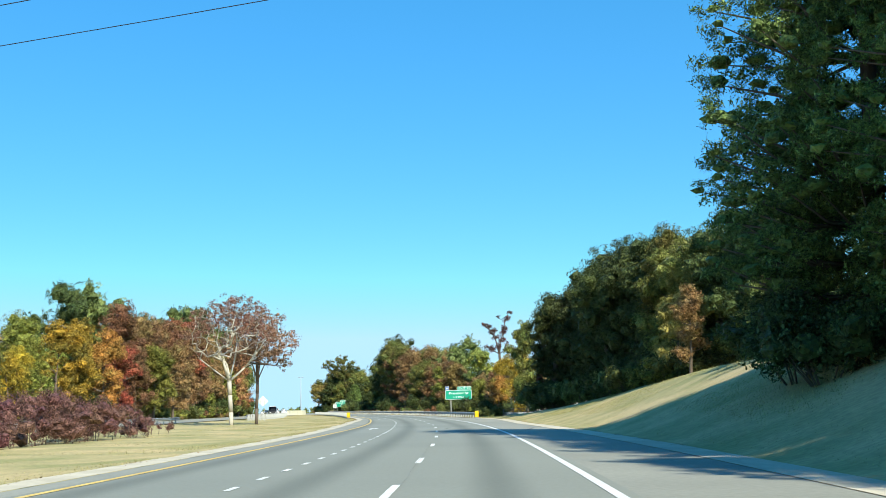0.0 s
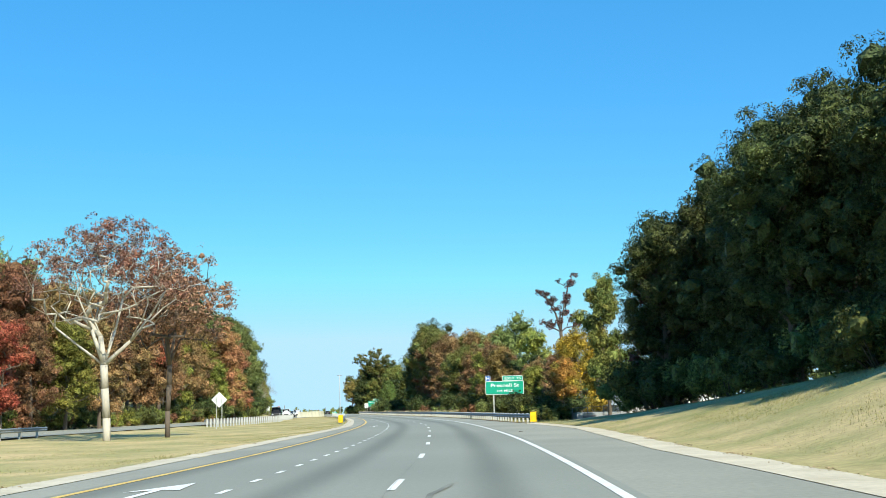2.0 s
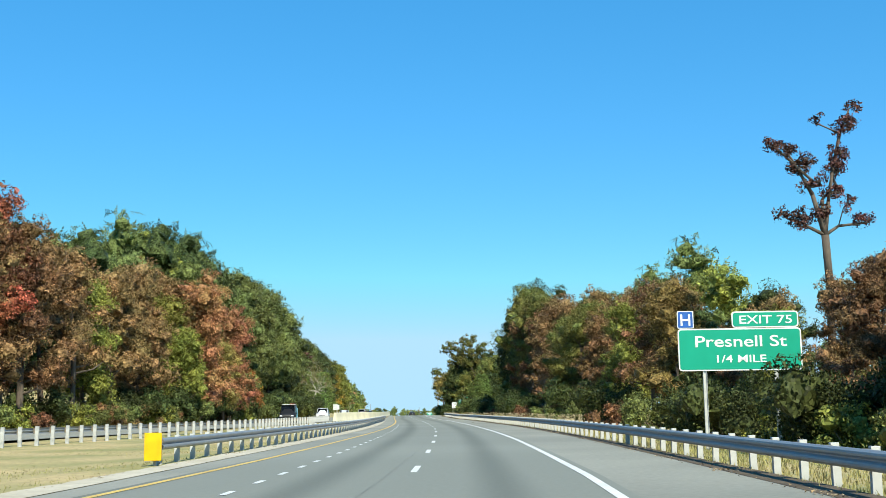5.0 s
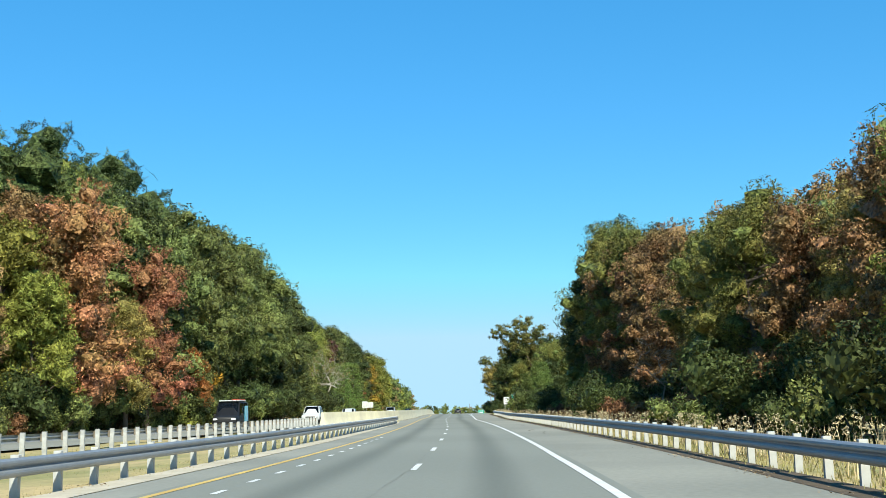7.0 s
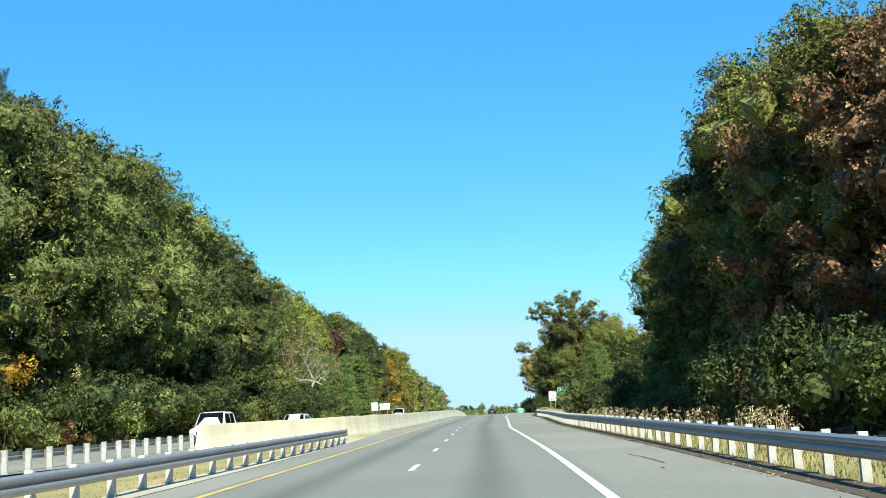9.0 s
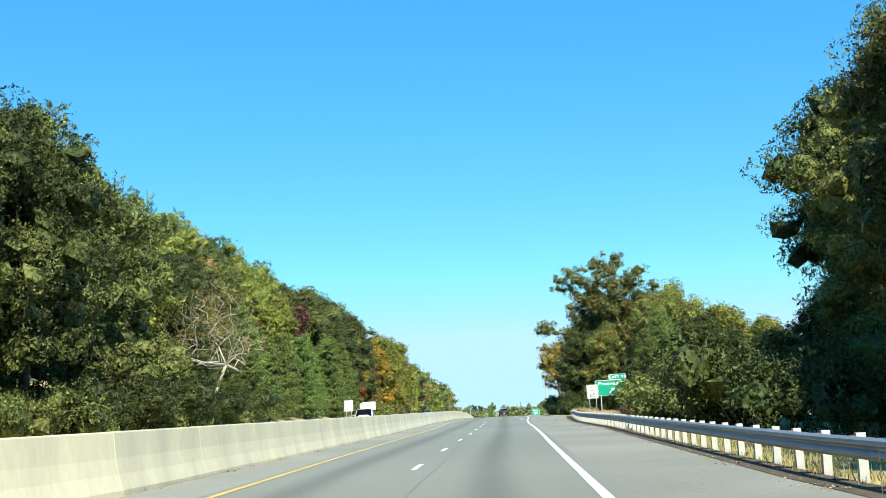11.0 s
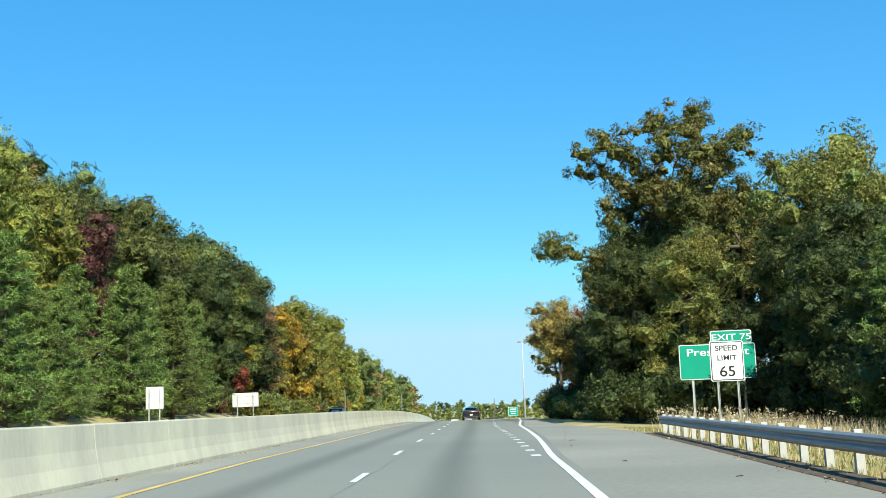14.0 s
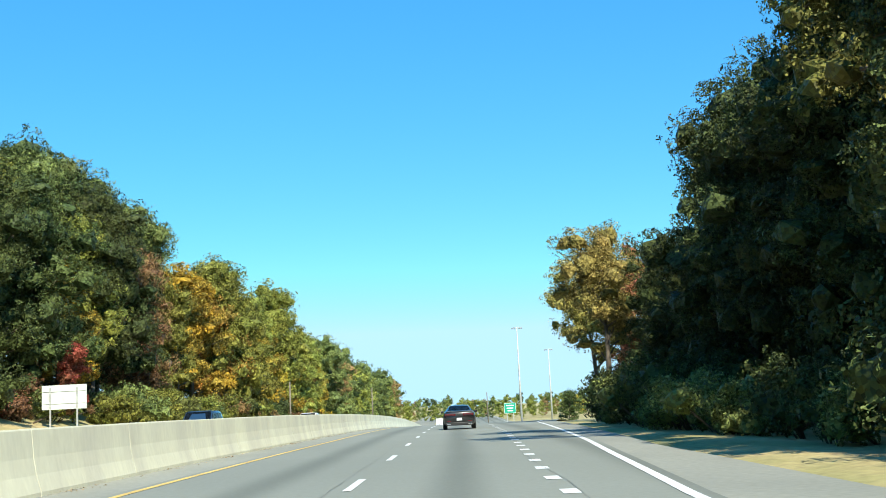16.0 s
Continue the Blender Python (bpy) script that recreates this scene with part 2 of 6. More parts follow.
def at(s, o, z=0.0):
    """The world place of s metres along the road and o metres to its right, z above the road's height there."""
    h = np.interp(s, LINE_S, LINE_H)
    return Vector((np.interp(s, LINE_S, LINE_X) + o * math.cos(h), np.interp(s, LINE_S, LINE_Y) + o * math.sin(h), float(profile(s)) + z))


def turn_at(s):
    return math.degrees(np.interp(s, LINE_S, LINE_H))


def curve(pairs):
    a, b = [p[0] for p in pairs], [p[1] for p in pairs]
    return lambda s: np.interp(s, a, b)


WHITE_O = curve(((-100, 2.1), (20, 2.1), (60, 2.05), (95, 1.85), (125, 1.75), (155, 1.95), (170, 2.1), (200, 2.0), (236, 1.6), (265, 1.48), (300, 1.35), (338, 1.02), (356, 1.3), (383, 1.74), (402, 1.92), (415, 1.85), (441, 2.02), (456, 2.5), (470, 2.82), (484, 3.06), (498, 3.75), (506, 4.2), (560, 6.5), (640, 14), (700, 24)))
MID_O = curve(((-100, -1.55), (40, -1.5), (91, -1.8), (112, -2.0), (130, -1.87), (150, -1.64), (165, -1.56), (200, -1.8), (244, -2.06), (300, -2.3), (350, -2.58), (363, -2.42), (386, -2.06), (411, -2.0), (422, -2.08), (437, -2.3), (446, -2.35), (460, -2.25), (472, -2.05), (490, -1.85), (500, -1.74), (900, -1.7)))
YELLOW_O = curve(((-100, -7.6), (60, -7.7), (93, -7.4), (130, -7.3), (151, -6.98), (180, -6.4), (239, -5.9), (269, -5.73), (320, -5.75), (342, -5.81), (359, -5.79), (386, -5.6), (408, -5.6), (416, -5.7), (440, -6.35), (446, -6.44), (460, -6.3), (475, -6.1), (490, -6.08), (520, -5.6), (900, -5.6)))
LEFT_O = curve(((-100, -4.4), (40, -4.4), (92, -4.82), (120, -4.8), (150, -4.6), (165, -4.5), (200, -4.8), (240, -5.12), (262, -5.25)))
RIGHT_EDGE = curve(((-100, 5.8), (33, 5.75), (80, 5.2), (92, 4.95), (110, 5.6), (123, 6.3), (136, 6.0), (147, 5.7), (155, 5.5), (200, 5.4), (238, 5.1), (264, 4.88), (300, 4.65), (340, 4.38), (365, 5.0), (387, 5.55), (413, 5.6), (440, 6.25), (458, 7.3), (473, 6.3), (483, 5.5), (500, 5.4), (560, 8.0), (640, 16), (700, 26)))
LEFT_EDGE = curve(((-100, -8.4), (22, -8.6), (60, -8.6), (95, -9.0), (119, -9.0), (155, -7.8), (180, -7.7), (255, -7.2), (318, -7.2), (336, -7.9), (900, -8.2)))
RAIL_R = curve(((146, 6.4), (157, 5.82), (200, 5.7), (238, 5.42), (266, 5.1), (300, 5.0), (341, 4.8), (365, 5.4), (387, 6.0), (414, 5.9), (434, 6.5), (458, 7.5)))
RAIL_L = curve(((177, -9.0), (224, -8.3), (245, -7.95), (275, -7.75), (300, -7.4), (318, -7.2)))
ONCOMING = curve(((-200, -46), (60, -42), (150, -38), (200, -33.5), (255, -27), (300, -22.5), (340, -15.9), (2000, -15.9)))
RAIL_M = curve(((120, -31.0), (196, -25.5), (222, -22.5), (255, -18.8), (275, -17.9), (290, -16.8), (320, -16.5), (334, -16.0)))
WALL_O = curve(((318, -15.6), (326, -13.0), (334, -9.8), (345, -8.35), (370, -8.0), (395, -7.8), (420, -8.2), (451, -8.5), (484, -8.2), (500, -7.98), (520, -7.6), (2000, -7.6)))


def terrain(s, o):
    """The height of the ground beside the road."""
    s, o = np.asarray(s, float), np.asarray(o, float)
    z = profile(s) - 0.05
    bank = np.interp(s, (-200, -20, 58, 74, 95, 117, 146, 158, 168, 200, 230, 260), (3.6, 3.9, 4.0, 3.75, 3.0, 2.1, 0.8, -0.1, -0.8, -0.9, -0.4, -0.3))
    z = z + bank * np.clip((o - 6.8) / 9.5, 0, 1) ** 1.15 * (o > 0)
    z = z + np.clip(o - 18, 0, 80) * np.interp(s, (100, 150, 230), (0.02, 0.0, 0.02))
    far = ONCOMING(s) - 8
    z = z - 0.25 * np.clip((-9.5 - o) / 4, 0, 1) * np.clip((340 - s) / 40, 0, 1) * np.clip((o - ONCOMING(s) - 6) / 3, 0, 1)
    z = z + np.clip(far - o, 0, 90) * np.interp(s, (0, 150, 300, 420, 490, 600, 700), (0.03, 0.05, 0.1, 0.22, 0.32, 0.34, 0.1))
    return z


def ground_at(s, o, sink=0.0):
    p = at(s, o)
    p.z = float(terrain(s, o)) - sink
    return p


# ---- mesh helpers ----
def part(name, data, material, parent=None, label=""):
    """A mesh object from a bmesh or a mesh, under a parent."""
    if isinstance(data, bmesh.types.BMesh):
        me = bpy.data.meshes.new(name)
        data.to_mesh(me)
        data.free()
        data = me
    if material and not data.materials:
        data.materials.append(material)
    ob = new(name, data)
    ob.parent = parent
    return tagged(ob, label)


def thing(name, label, category, group="", m=None):
    ob = new(name)
    ob.empty_display_size = 0.2
    if m is not None:
        ob.matrix_basis = m
    return tagged(ob, label, category, group)


def arrays(name, verts, faces, smooth=False):
    """A mesh from arrays; faces all have the same number of corners."""
    me = bpy.data.meshes.new(name)
    v, f = np.asarray(verts, np.float32), np.asarray(faces, np.int32)
    k = f.shape[1]
    me.vertices.add(len(v))
    me.vertices.foreach_set("co", v.ravel())
    me.loops.add(f.size)
    me.loops.foreach_set("vertex_index", f.ravel())
    me.polygons.add(len(f))
    me.polygons.foreach_set("loop_start", np.arange(0, f.size, k, dtype=np.int32))
    me.polygons.foreach_set("loop_total", np.full(len(f), k, np.int32))
    me.polygons.foreach_set("use_smooth", np.full(len(f), smooth))
    me.update(calc_edges=True)
    return me


def box(bm, x0, x1, y0, y1, z0, z1, bevel=0.0):
    r = bmesh.ops.create_cube(bm, size=1.0, matrix=Matrix.Translation(((x0 + x1) / 2, (y0 + y1) / 2, (z0 + z1) / 2)) @ Matrix.Diagonal((x1 - x0, y1 - y0, z1 - z0, 1)))
    if bevel:
        edges = {e for v in r["verts"] for e in v.link_edges}
        bmesh.ops.bevel(bm, geom=list(edges), offset=bevel, segments=2, affect="EDGES", profile=0.6)
    return bm


def tube(bm, points, radii, sides=7):
    """A tapered tube through points."""
    rings = []
    for i, p in enumerate(points):
        p = Vector(p)
        a, b = Vector(points[max(i - 1, 0)]), Vector(points[min(i + 1, len(points) - 1)])
        q = (b - a).to_track_quat("Z", "Y")
        rings.append([bm.verts.new(p + q @ Vector((math.cos(k * math.tau / sides) * radii[i], math.sin(k * math.tau / sides) * radii[i], 0))) for k in range(sides)])
    for a, b in zip(rings, rings[1:]):
        for k in range(sides):
            f = bm.faces.new((a[k], a[(k + 1) % sides], b[(k + 1) % sides], b[k]))
            f.smooth = True
    bm.faces.new(rings[-1])
    bm.faces.new(rings[0][::-1])
    return bm


def sweep(name, section, s_list, offset, lift=0.0, closed=False, rise=None):
    """A mesh that carries a section of (o, z) pairs along the road at an offset."""
    verts, n = [], len(section)
    for s in s_list:
        base = float(offset(s))
        for o, z in section:
            p = at(s, base + o)
            p.z += z + lift if rise is None else z + lift + rise(s, base + o) - profile(s)
            verts.append(p)
    faces = []
    m = n if closed else n - 1
    for i in range(len(s_list) - 1):
        for k in range(m):
            a, b = i * n + k, i * n + (k + 1) % n
            faces.append((a, b, b + n, a + n))
    if closed:
        me = bpy.data.meshes.new(name)
        me.from_pydata(verts, [], [list(f)[::-1] for f in faces] + [list(range(n)), list(range((len(s_list) - 1) * n, len(s_list) * n))[::-1]])
        return me
    return arrays(name, verts, faces)


def ribbon(name, s_list, left, right, lift):
    """A flat band of the road between two offsets."""
    verts, faces = [], []
    for s in s_list:
        a, b = float(left(s)), float(right(s))
        for k in range(4):
            verts.append(at(s, a + (b - a) * k / 3, lift))
    for i in range(len(s_list) - 1):
        for k in range(3):
            q = 4 * i + k
            faces.append((q, q + 1, q + 5, q + 4))
    return arrays(name, verts, faces)


# ---- ground, road, lines ----
S_ROWS = np.concatenate([np.arange(-200, 700, 3.0), np.arange(700, 2590, 30.0)])
O_COLS = np.concatenate([[-1500, -900, -500, -300, -200], np.arange(-150, -60, 6), np.arange(-60, 60, 1.5), np.arange(60, 150, 10), [200, 300, 500, 900, 1500]])
gv = []
for s in S_ROWS:
    zs = terrain(np.full(len(O_COLS), s), O_COLS)
    h, x, y = np.interp(s, LINE_S, LINE_H), np.interp(s, LINE_S, LINE_X), np.interp(s, LINE_S, LINE_Y)
    under = (O_COLS > float(LEFT_EDGE(s)) - 1.0) & (O_COLS < float(RIGHT_EDGE(s)) + 0.6) | (abs(O_COLS - float(ONCOMING(s))) < 5.6)
    rough = np.array([noise.noise(Vector((s * 0.13, o * 0.13, 0))) * 0.14 for o in O_COLS])
    zs = zs + np.where(under, -0.12, rough * (np.abs(O_COLS) > 9))
    gv.append(np.stack([x + O_COLS * math.cos(h), y + O_COLS * math.sin(h), zs], 1))
nc = len(O_COLS)
gi = np.arange((len(S_ROWS) - 1) * nc).reshape(-1, nc)[:, :-1].ravel()
ground = part("ground", arrays("ground", np.concatenate(gv), np.stack([gi, gi + 1, gi + nc + 1, gi + nc], 1), True), GRASS)
tagged(ground, "mown verge of dry yellow-green autumn grass", "ground", kind="structure")

S_ROAD = np.concatenate([np.arange(-190, 720, 3.0), np.arange(720, 1500, 20.0)])
road = tagged(part("road", ribbon("road", S_ROAD, lambda s: YELLOW_O(s) - 0.3, lambda s: WHITE_O(s) + 0.3, 0.0), ASPHALT), "grey worn asphalt carriageway with darker wheel tracks", "road", kind="structure")
lane_uv = road.data.uv_layers.new(name="lane")
corner = np.empty(len(road.data.loops), np.int32)
road.data.loops.foreach_get("vertex_index", corner)
row, col = corner // 4, corner % 4
lane_l, lane_r, lane_m = YELLOW_O(S_ROAD) - 0.3, WHITE_O(S_ROAD) + 0.3, MID_O(S_ROAD)
lane_o = lane_l[row] + (lane_r[row] - lane_l[row]) * col / 3 - lane_m[row]
lane_uv.data.foreach_set("uv", np.stack([lane_o / 3.66, S_ROAD[row] / 10], 1).astype(np.float32).ravel())
tagged(part("shoulder", ribbon("shoulder", S_ROAD, lambda s: WHITE_O(s) + 0.3, RIGHT_EDGE, 0.0), SHOULDER), "paler rough asphalt hard shoulder", "road", kind="structure")
tagged(part("shoulder", ribbon("shoulder", S_ROAD, LEFT_EDGE, lambda s: YELLOW_O(s) - 0.3, 0.0), SHOULDER), "narrow asphalt inner shoulder", "road", kind="structure")
S_EDGE = np.arange(-30, 148, 0.7)
wobble = lambda s, k: 0.2 * noise.noise(Vector((s * 0.35, k, 0))) + 0.13 * noise.noise(Vector((s * 1.3, k + 5, 0)))
tagged(part("gutter", ribbon("gutter", S_EDGE, RIGHT_EDGE, lambda s: RIGHT_EDGE(s) + 1.2 + wobble(s, 1), 0.012), WORN), "sandy worn concrete gutter strip", "gutter", kind="structure")
tagged(part("gutter", ribbon("gutter", np.arange(-30, 330, 0.7), lambda s: LEFT_EDGE(s) - 0.85 + wobble(s, 2), LEFT_EDGE, 0.012), WORN), "sandy worn concrete median gutter strip", "gutter", kind="structure")
tagged(part("road", ribbon("oncoming_road", S_ROAD, lambda s: ONCOMING(s) - 6.2, lambda s: ONCOMING(s) + 6.2, -0.01), SHOULDER), "pale grey asphalt oncoming carriageway", "road", kind="structure")


def line(name, s_list, offset, width, material, label, lift=0.008):
    return tagged(part(name, ribbon(name, s_list, lambda s: offset(s) - width / 2, lambda s: offset(s) + width / 2, lift), material), label, "road marking", kind="structure")


line("edge_line", S_ROAD, WHITE_O, 0.18, WHITE_PAINT, "solid white painted edge line")
line("edge_line", S_ROAD[S_ROAD < 900], YELLOW_O, 0.17, YELLOW_PAINT, "solid yellow painted median line")


def dashes(offset, places, length, width, label):
    for s in places:
        me = ribbon("lane_dash", (s - length / 2, s, s + length / 2), lambda q: offset(q) - width / 2, lambda q: offset(q) + width / 2, 0.008)
        tagged(part("lane_dash", me, WHITE_PAINT, None), label, "road marking", "lane dashes", "structure")


DASH_NO = np.arange(-3, 55)
DASH_AT = np.interp(DASH_NO, (-3, 0, 1, 6, 8, 11, 12, 19, 20, 28, 29, 31, 33, 36, 37, 38, 39, 41, 54), (-16, 19.2, 30.2, 91.3, 114.2, 150.3, 161.5, 243.8, 255.7, 350.2, 362, 386, 410.4, 446.4, 458.5, 469.5, 479.6, 499.9, 640))
dashes(MID_O, DASH_AT, 2.95, 0.15, "white painted lane dash")
dashes(LEFT_O, np.concatenate([np.arange(2.0, 150, 3.05), np.arange(150.2, 262, 3.1)]), 1.0, 0.13, "short white painted dash of the merging lane")
dashes(curve(((440, 1.64), (470, 1.6), (490, 1.6), (520, 2.3), (700, 4.0))), np.concatenate([np.arange(441.5, 470, 3.4), np.arange(471.2, 560, 3.0)]), 0.85, 0.26, "wide short white dash of the exit lane")
dashes(lambda s: ONCOMING(s) + 0.3, np.arange(20, 600, 12.192), 3.05, 0.13, "white painted lane dash")

TAR = mat("crack_sealant", (0.165, 0.168, 0.15), 0.7, spread=0.2, fine=20.0)


def crack(s0, s1, o0, o1, width, seed, wander=0.12, material=None, label="thin dark sealed crack in the asphalt"):
    """A wavering dark line on the road from s0, o0 to s1, o1."""
    n = max(6, int(abs(s1 - s0) / 0.8))
    g = np.random.default_rng(seed)
    off = np.cumsum(g.normal(size=n + 1)) * wander * 0.16
    off -= np.linspace(off[0], off[-1], n + 1)
    wd = width * (0.45 if width < 0.2 else 0.6) * g.uniform(0.25, 1.3, n + 1)
    v = []
    for k in range(n + 1):
        o = o0 + (o1 - o0) * k / n + off[k]
        v += [at(s0 + (s1 - s0) * k / n, o - wd[k] / 2, 0.011), at(s0 + (s1 - s0) * k / n, o + wd[k] / 2, 0.011)]
    f = [(2 * k, 2 * k + 1, 2 * k + 3, 2 * k + 2) for k in range(n)]
    tagged(part("road_crack", arrays("road_crack", v, f), material or TAR), label, "crack", "road cracks", "structure")


for k, (a, b, c, d, w) in enumerate(((20, 130, -1.4, -1.95, 0.02), (135, 240, -1.95, -2.1, 0.02), (330, 446, -2.12, -2.12, 0.025), (446, 520, -2.12, -2.12, 0.022), (445, 500, 1.9, 1.7, 0.022), (452, 478, 3.2, 5.4, 0.025), (458, 470, 4.6, 3.4, 0.02), (436, 450, 4.4, 3.0, 0.025), (66, 74.0, 3.6, 4.6, 0.28), (395, 420, -5.9, -6.3, 0.03))):
    crack(a, b, c, d, w, 300 + k)
STAIN = mat("asphalt_stain", (0.185, 0.186, 0.157), 0.85, spread=0.3, scale=0.8, fine=8.0, bump=0.2)
for k, (a, b, c, d, w) in enumerate(((386, 392, 3.2, 3.9, 0.1), (392, 401, 3.6, 3.3, 0.1), (404, 409, 2.9, 3.6, 0.1), (414, 424, 3.9, 4.4, 0.12), (262, 268, 2.9, 3.4, 0.16), (288, 293, 3.4, 3.2, 0.16), (74, 79, -1.0, -0.7, 0.25))):
    crack(a, b, c, d, w, 340 + k, 0.3, STAIN, "faint dark stain on the asphalt")
TWIG = mat("fallen_twig", (0.09, 0.065, 0.045), 0.9, spread=0.3, fine=20.0)
bm = bmesh.new()
g = np.random.default_rng(77)
for q in (384, 387, 391, 396, 404, 416, 431, 437, 447, 452, 271, 286, 302, 240, 118, 126):
    p, a, n = at(q, g.uniform(2.6, 4.9), 0.012), g.random() * math.tau, g.uniform(0.08, 0.2)
    t = Vector((math.cos(a), math.sin(a), 0))
    tube(bm, [p - t * n, p + Vector((t.y, -t.x, 0.4)) * n * 0.25, p + t * n], [0.008, 0.011, 0.005], 5)
tagged(part("twigs", bm, TWIG), "small broken twigs lying on the shoulder", "twigs", kind="stuff")
LITTER = mat("leaf_litter", (0.24, 0.16, 0.08), 0.9, spread=0.4, scale=2.0, fine=12.0, per="island", alt=(0.33, 0.25, 0.15))
for name, s0, s1, off, count, seed in (("leaf_litter", 345, 620, lambda q: float(WALL_O(q)) + 0.42, 2600, 401), ("leaf_litter", 150, 458, lambda q: float(RAIL_R(q)) - 0.62, 3200, 402), ("leaf_litter", 30, 145, lambda q: float(RIGHT_EDGE(q)) + 1.25, 1500, 403), ("leaf_litter", 20, 320, lambda q: float(LEFT_EDGE(q)) - 0.8, 1800, 404)):
    g = np.random.default_rng(seed)
    ss = s0 + (s1 - s0) * g.random(count)
    ss = ss + 2.0 * np.sin(ss * 0.9)
    P = np.array([at(q, off(q) + 0.16 * e, 0.02) for q, e in zip(ss, g.normal(size=count))])
    a = g.random(count) * math.tau
    sz = g.uniform(0.012, 0.042, count)[:, None]
    t = np.stack([np.cos(a), np.sin(a), g.uniform(-0.3, 0.5, count)], 1) * sz
    u = np.stack([-np.sin(a), np.cos(a), g.uniform(-0.3, 0.8, count)], 1) * sz
    v = np.stack([P - t, P + u, P + t], 1).reshape(-1, 3)
    tagged(part(name, arrays(name, v, np.arange(count * 3).reshape(-1, 3)), LITTER), "dry brown leaves and grit along the road edge", "leaf litter", kind="stuff")
for s0 in (76, 149):
    o = lambda q: (float(LEFT_O(q)) + float(YELLOW_O(q))) / 2
    pts = [(0, -0.07), (3.0, -0.07), (2.6, -0.5), (5.0, 0.25), (2.9, 0.45), (3.1, 0.09), (0, 0.09)]
    bm = bmesh.new()
    bm.faces.new([bm.verts.new(at(s0 + a, o(s0 + a) + b, 0.011)) for a, b in pts])
    tagged(part("road_arrow", bm, WHITE_PAINT), "white painted merge arrow on the road", "road marking", kind="structure")

# ---- guardrails and barrier ----
BEAM = [(0.0, 0.50), (-0.02, 0.51), (-0.075, 0.55), (-0.085, 0.585), (-0.075, 0.62), (-0.02, 0.66), (-0.02, 0.68), (-0.075, 0.72), (-0.085, 0.755), (-0.075, 0.79), (-0.02, 0.825), (0.0, 0.83)]
BEAM = [(o, z - 0.13) for o, z in BEAM]
BEAM = BEAM + [(o + 0.012, z) for o, z in BEAM[::-1]]
bm = bmesh.new()
box(bm, -0.075, 0.075, -0.06, 0.06, -0.3, 0.74, 0.008)
POST_MESH = bpy.data.meshes.new("rail_post")
bm.to_mesh(POST_MESH)
bm.free()
POST_MESH.materials.append(POST_STEEL)
bm = box(bmesh.new(), -0.07, 0.07, -0.1, 0.1, -0.3, 0.78, 0.012)
WIDE_POST = bpy.data.meshes.new("rail_post")
bm.transform(pose(0, 0, 0, 0, 0, 90))
bm.to_mesh(WIDE_POST)
bm.free()
WIDE_POST.materials.append(mat("grey_post", (0.46, 0.47, 0.46), 0.7, spread=0.15, scale=3.0, fine=20.0))
bm = box(bmesh.new(), -0.05, 0.05, -0.07, 0.07, 0.37, 0.70, 0.008)
BLOCK_MESH = bpy.data.meshes.new("spacer_block")
bm.to_mesh(BLOCK_MESH)
bm.free()
BLOCK_MESH.materials.append(WOOD_POST)


def guardrail(s0, s1, offset, side, label, step=1.905, block=True, wide=False):
    """A W-beam rail on steel posts. side: +1 where the posts stand to the right of the beam."""
    root = thing("guardrail", label, "guardrail", "roadside guardrails", Matrix.Translation(at(s0, float(offset(s0)))))
    inv = root.matrix_basis.inverted()
    me = sweep("rail_beam", [(side * o, z) for o, z in (BEAM if side > 0 else BEAM[::-1])], np.arange(s0, s1 + 0.1, 1.905), offset, closed=True)
    me.transform(inv)
    part("rail_beam", me, STEEL, root, "corrugated galvanised steel beam")
    s = s0 + 0.5
    while s < s1:
        for name, mesh, off in (("post", WIDE_POST if wide else POST_MESH, 0.19), ("spacer_block", BLOCK_MESH, 0.065)):
            if name == "spacer_block" and not block:
                continue
            ob = new(name, mesh)
            ob.parent = root
            p = at(s, float(offset(s)) + side * off)
            ob.matrix_basis = inv @ Matrix.Translation(p) @ pose(0, 0, 0, 0, random.uniform(-1.5, 1.5), turn_at(s) + random.uniform(-3, 3))
        s += step
    return root


def end_marker(s, o, label, height=0.74):
    root = thing("guardrail_end", label, "guardrail end", "yellow rail ends", pose(*at(s, o, 0.0), 0, 0, turn_at(s)))
    bm = box(bmesh.new(), -0.24, 0.24, -0.02, 0.02, 0.1, 0.12 + height, 0.01)
    part("reflective_face", bm, SAFETY_YELLOW, root, "bright yellow reflective face plate")
    bm = box(bmesh.new(), -0.13, 0.13, 0.024, 0.5, 0.34, 0.72, 0.02)
    part("impact_head", bm, STEEL, root, "steel impact head")
    bm = box(bmesh.new(), -0.05, 0.05, 0.2, 0.3, -0.15, 0.5, 0.01)
    part("post", bm, POST_STEEL, root)


guardrail(146.4, 458, RAIL_R, 1, "long galvanised steel guardrail along the outer shoulder")
guardrail(178, 318, RAIL_L, -1, "galvanised steel guardrail along the median shoulder")
guardrail(197, 326, RAIL_M, 1, "galvanised guardrail of the oncoming carriageway seen from its posts", wide=True)
RAIL_F = lambda s: ONCOMING(s) + 6.6
guardrail(60, 150, RAIL_F, -1, "low galvanised guardrail beyond the grassy median", step=3.8)
end_marker(146.0, 6.55, "yellow reflective end of the outer guardrail")
end_marker(177.4, -9.05, "yellow reflective end of the median guardrail")

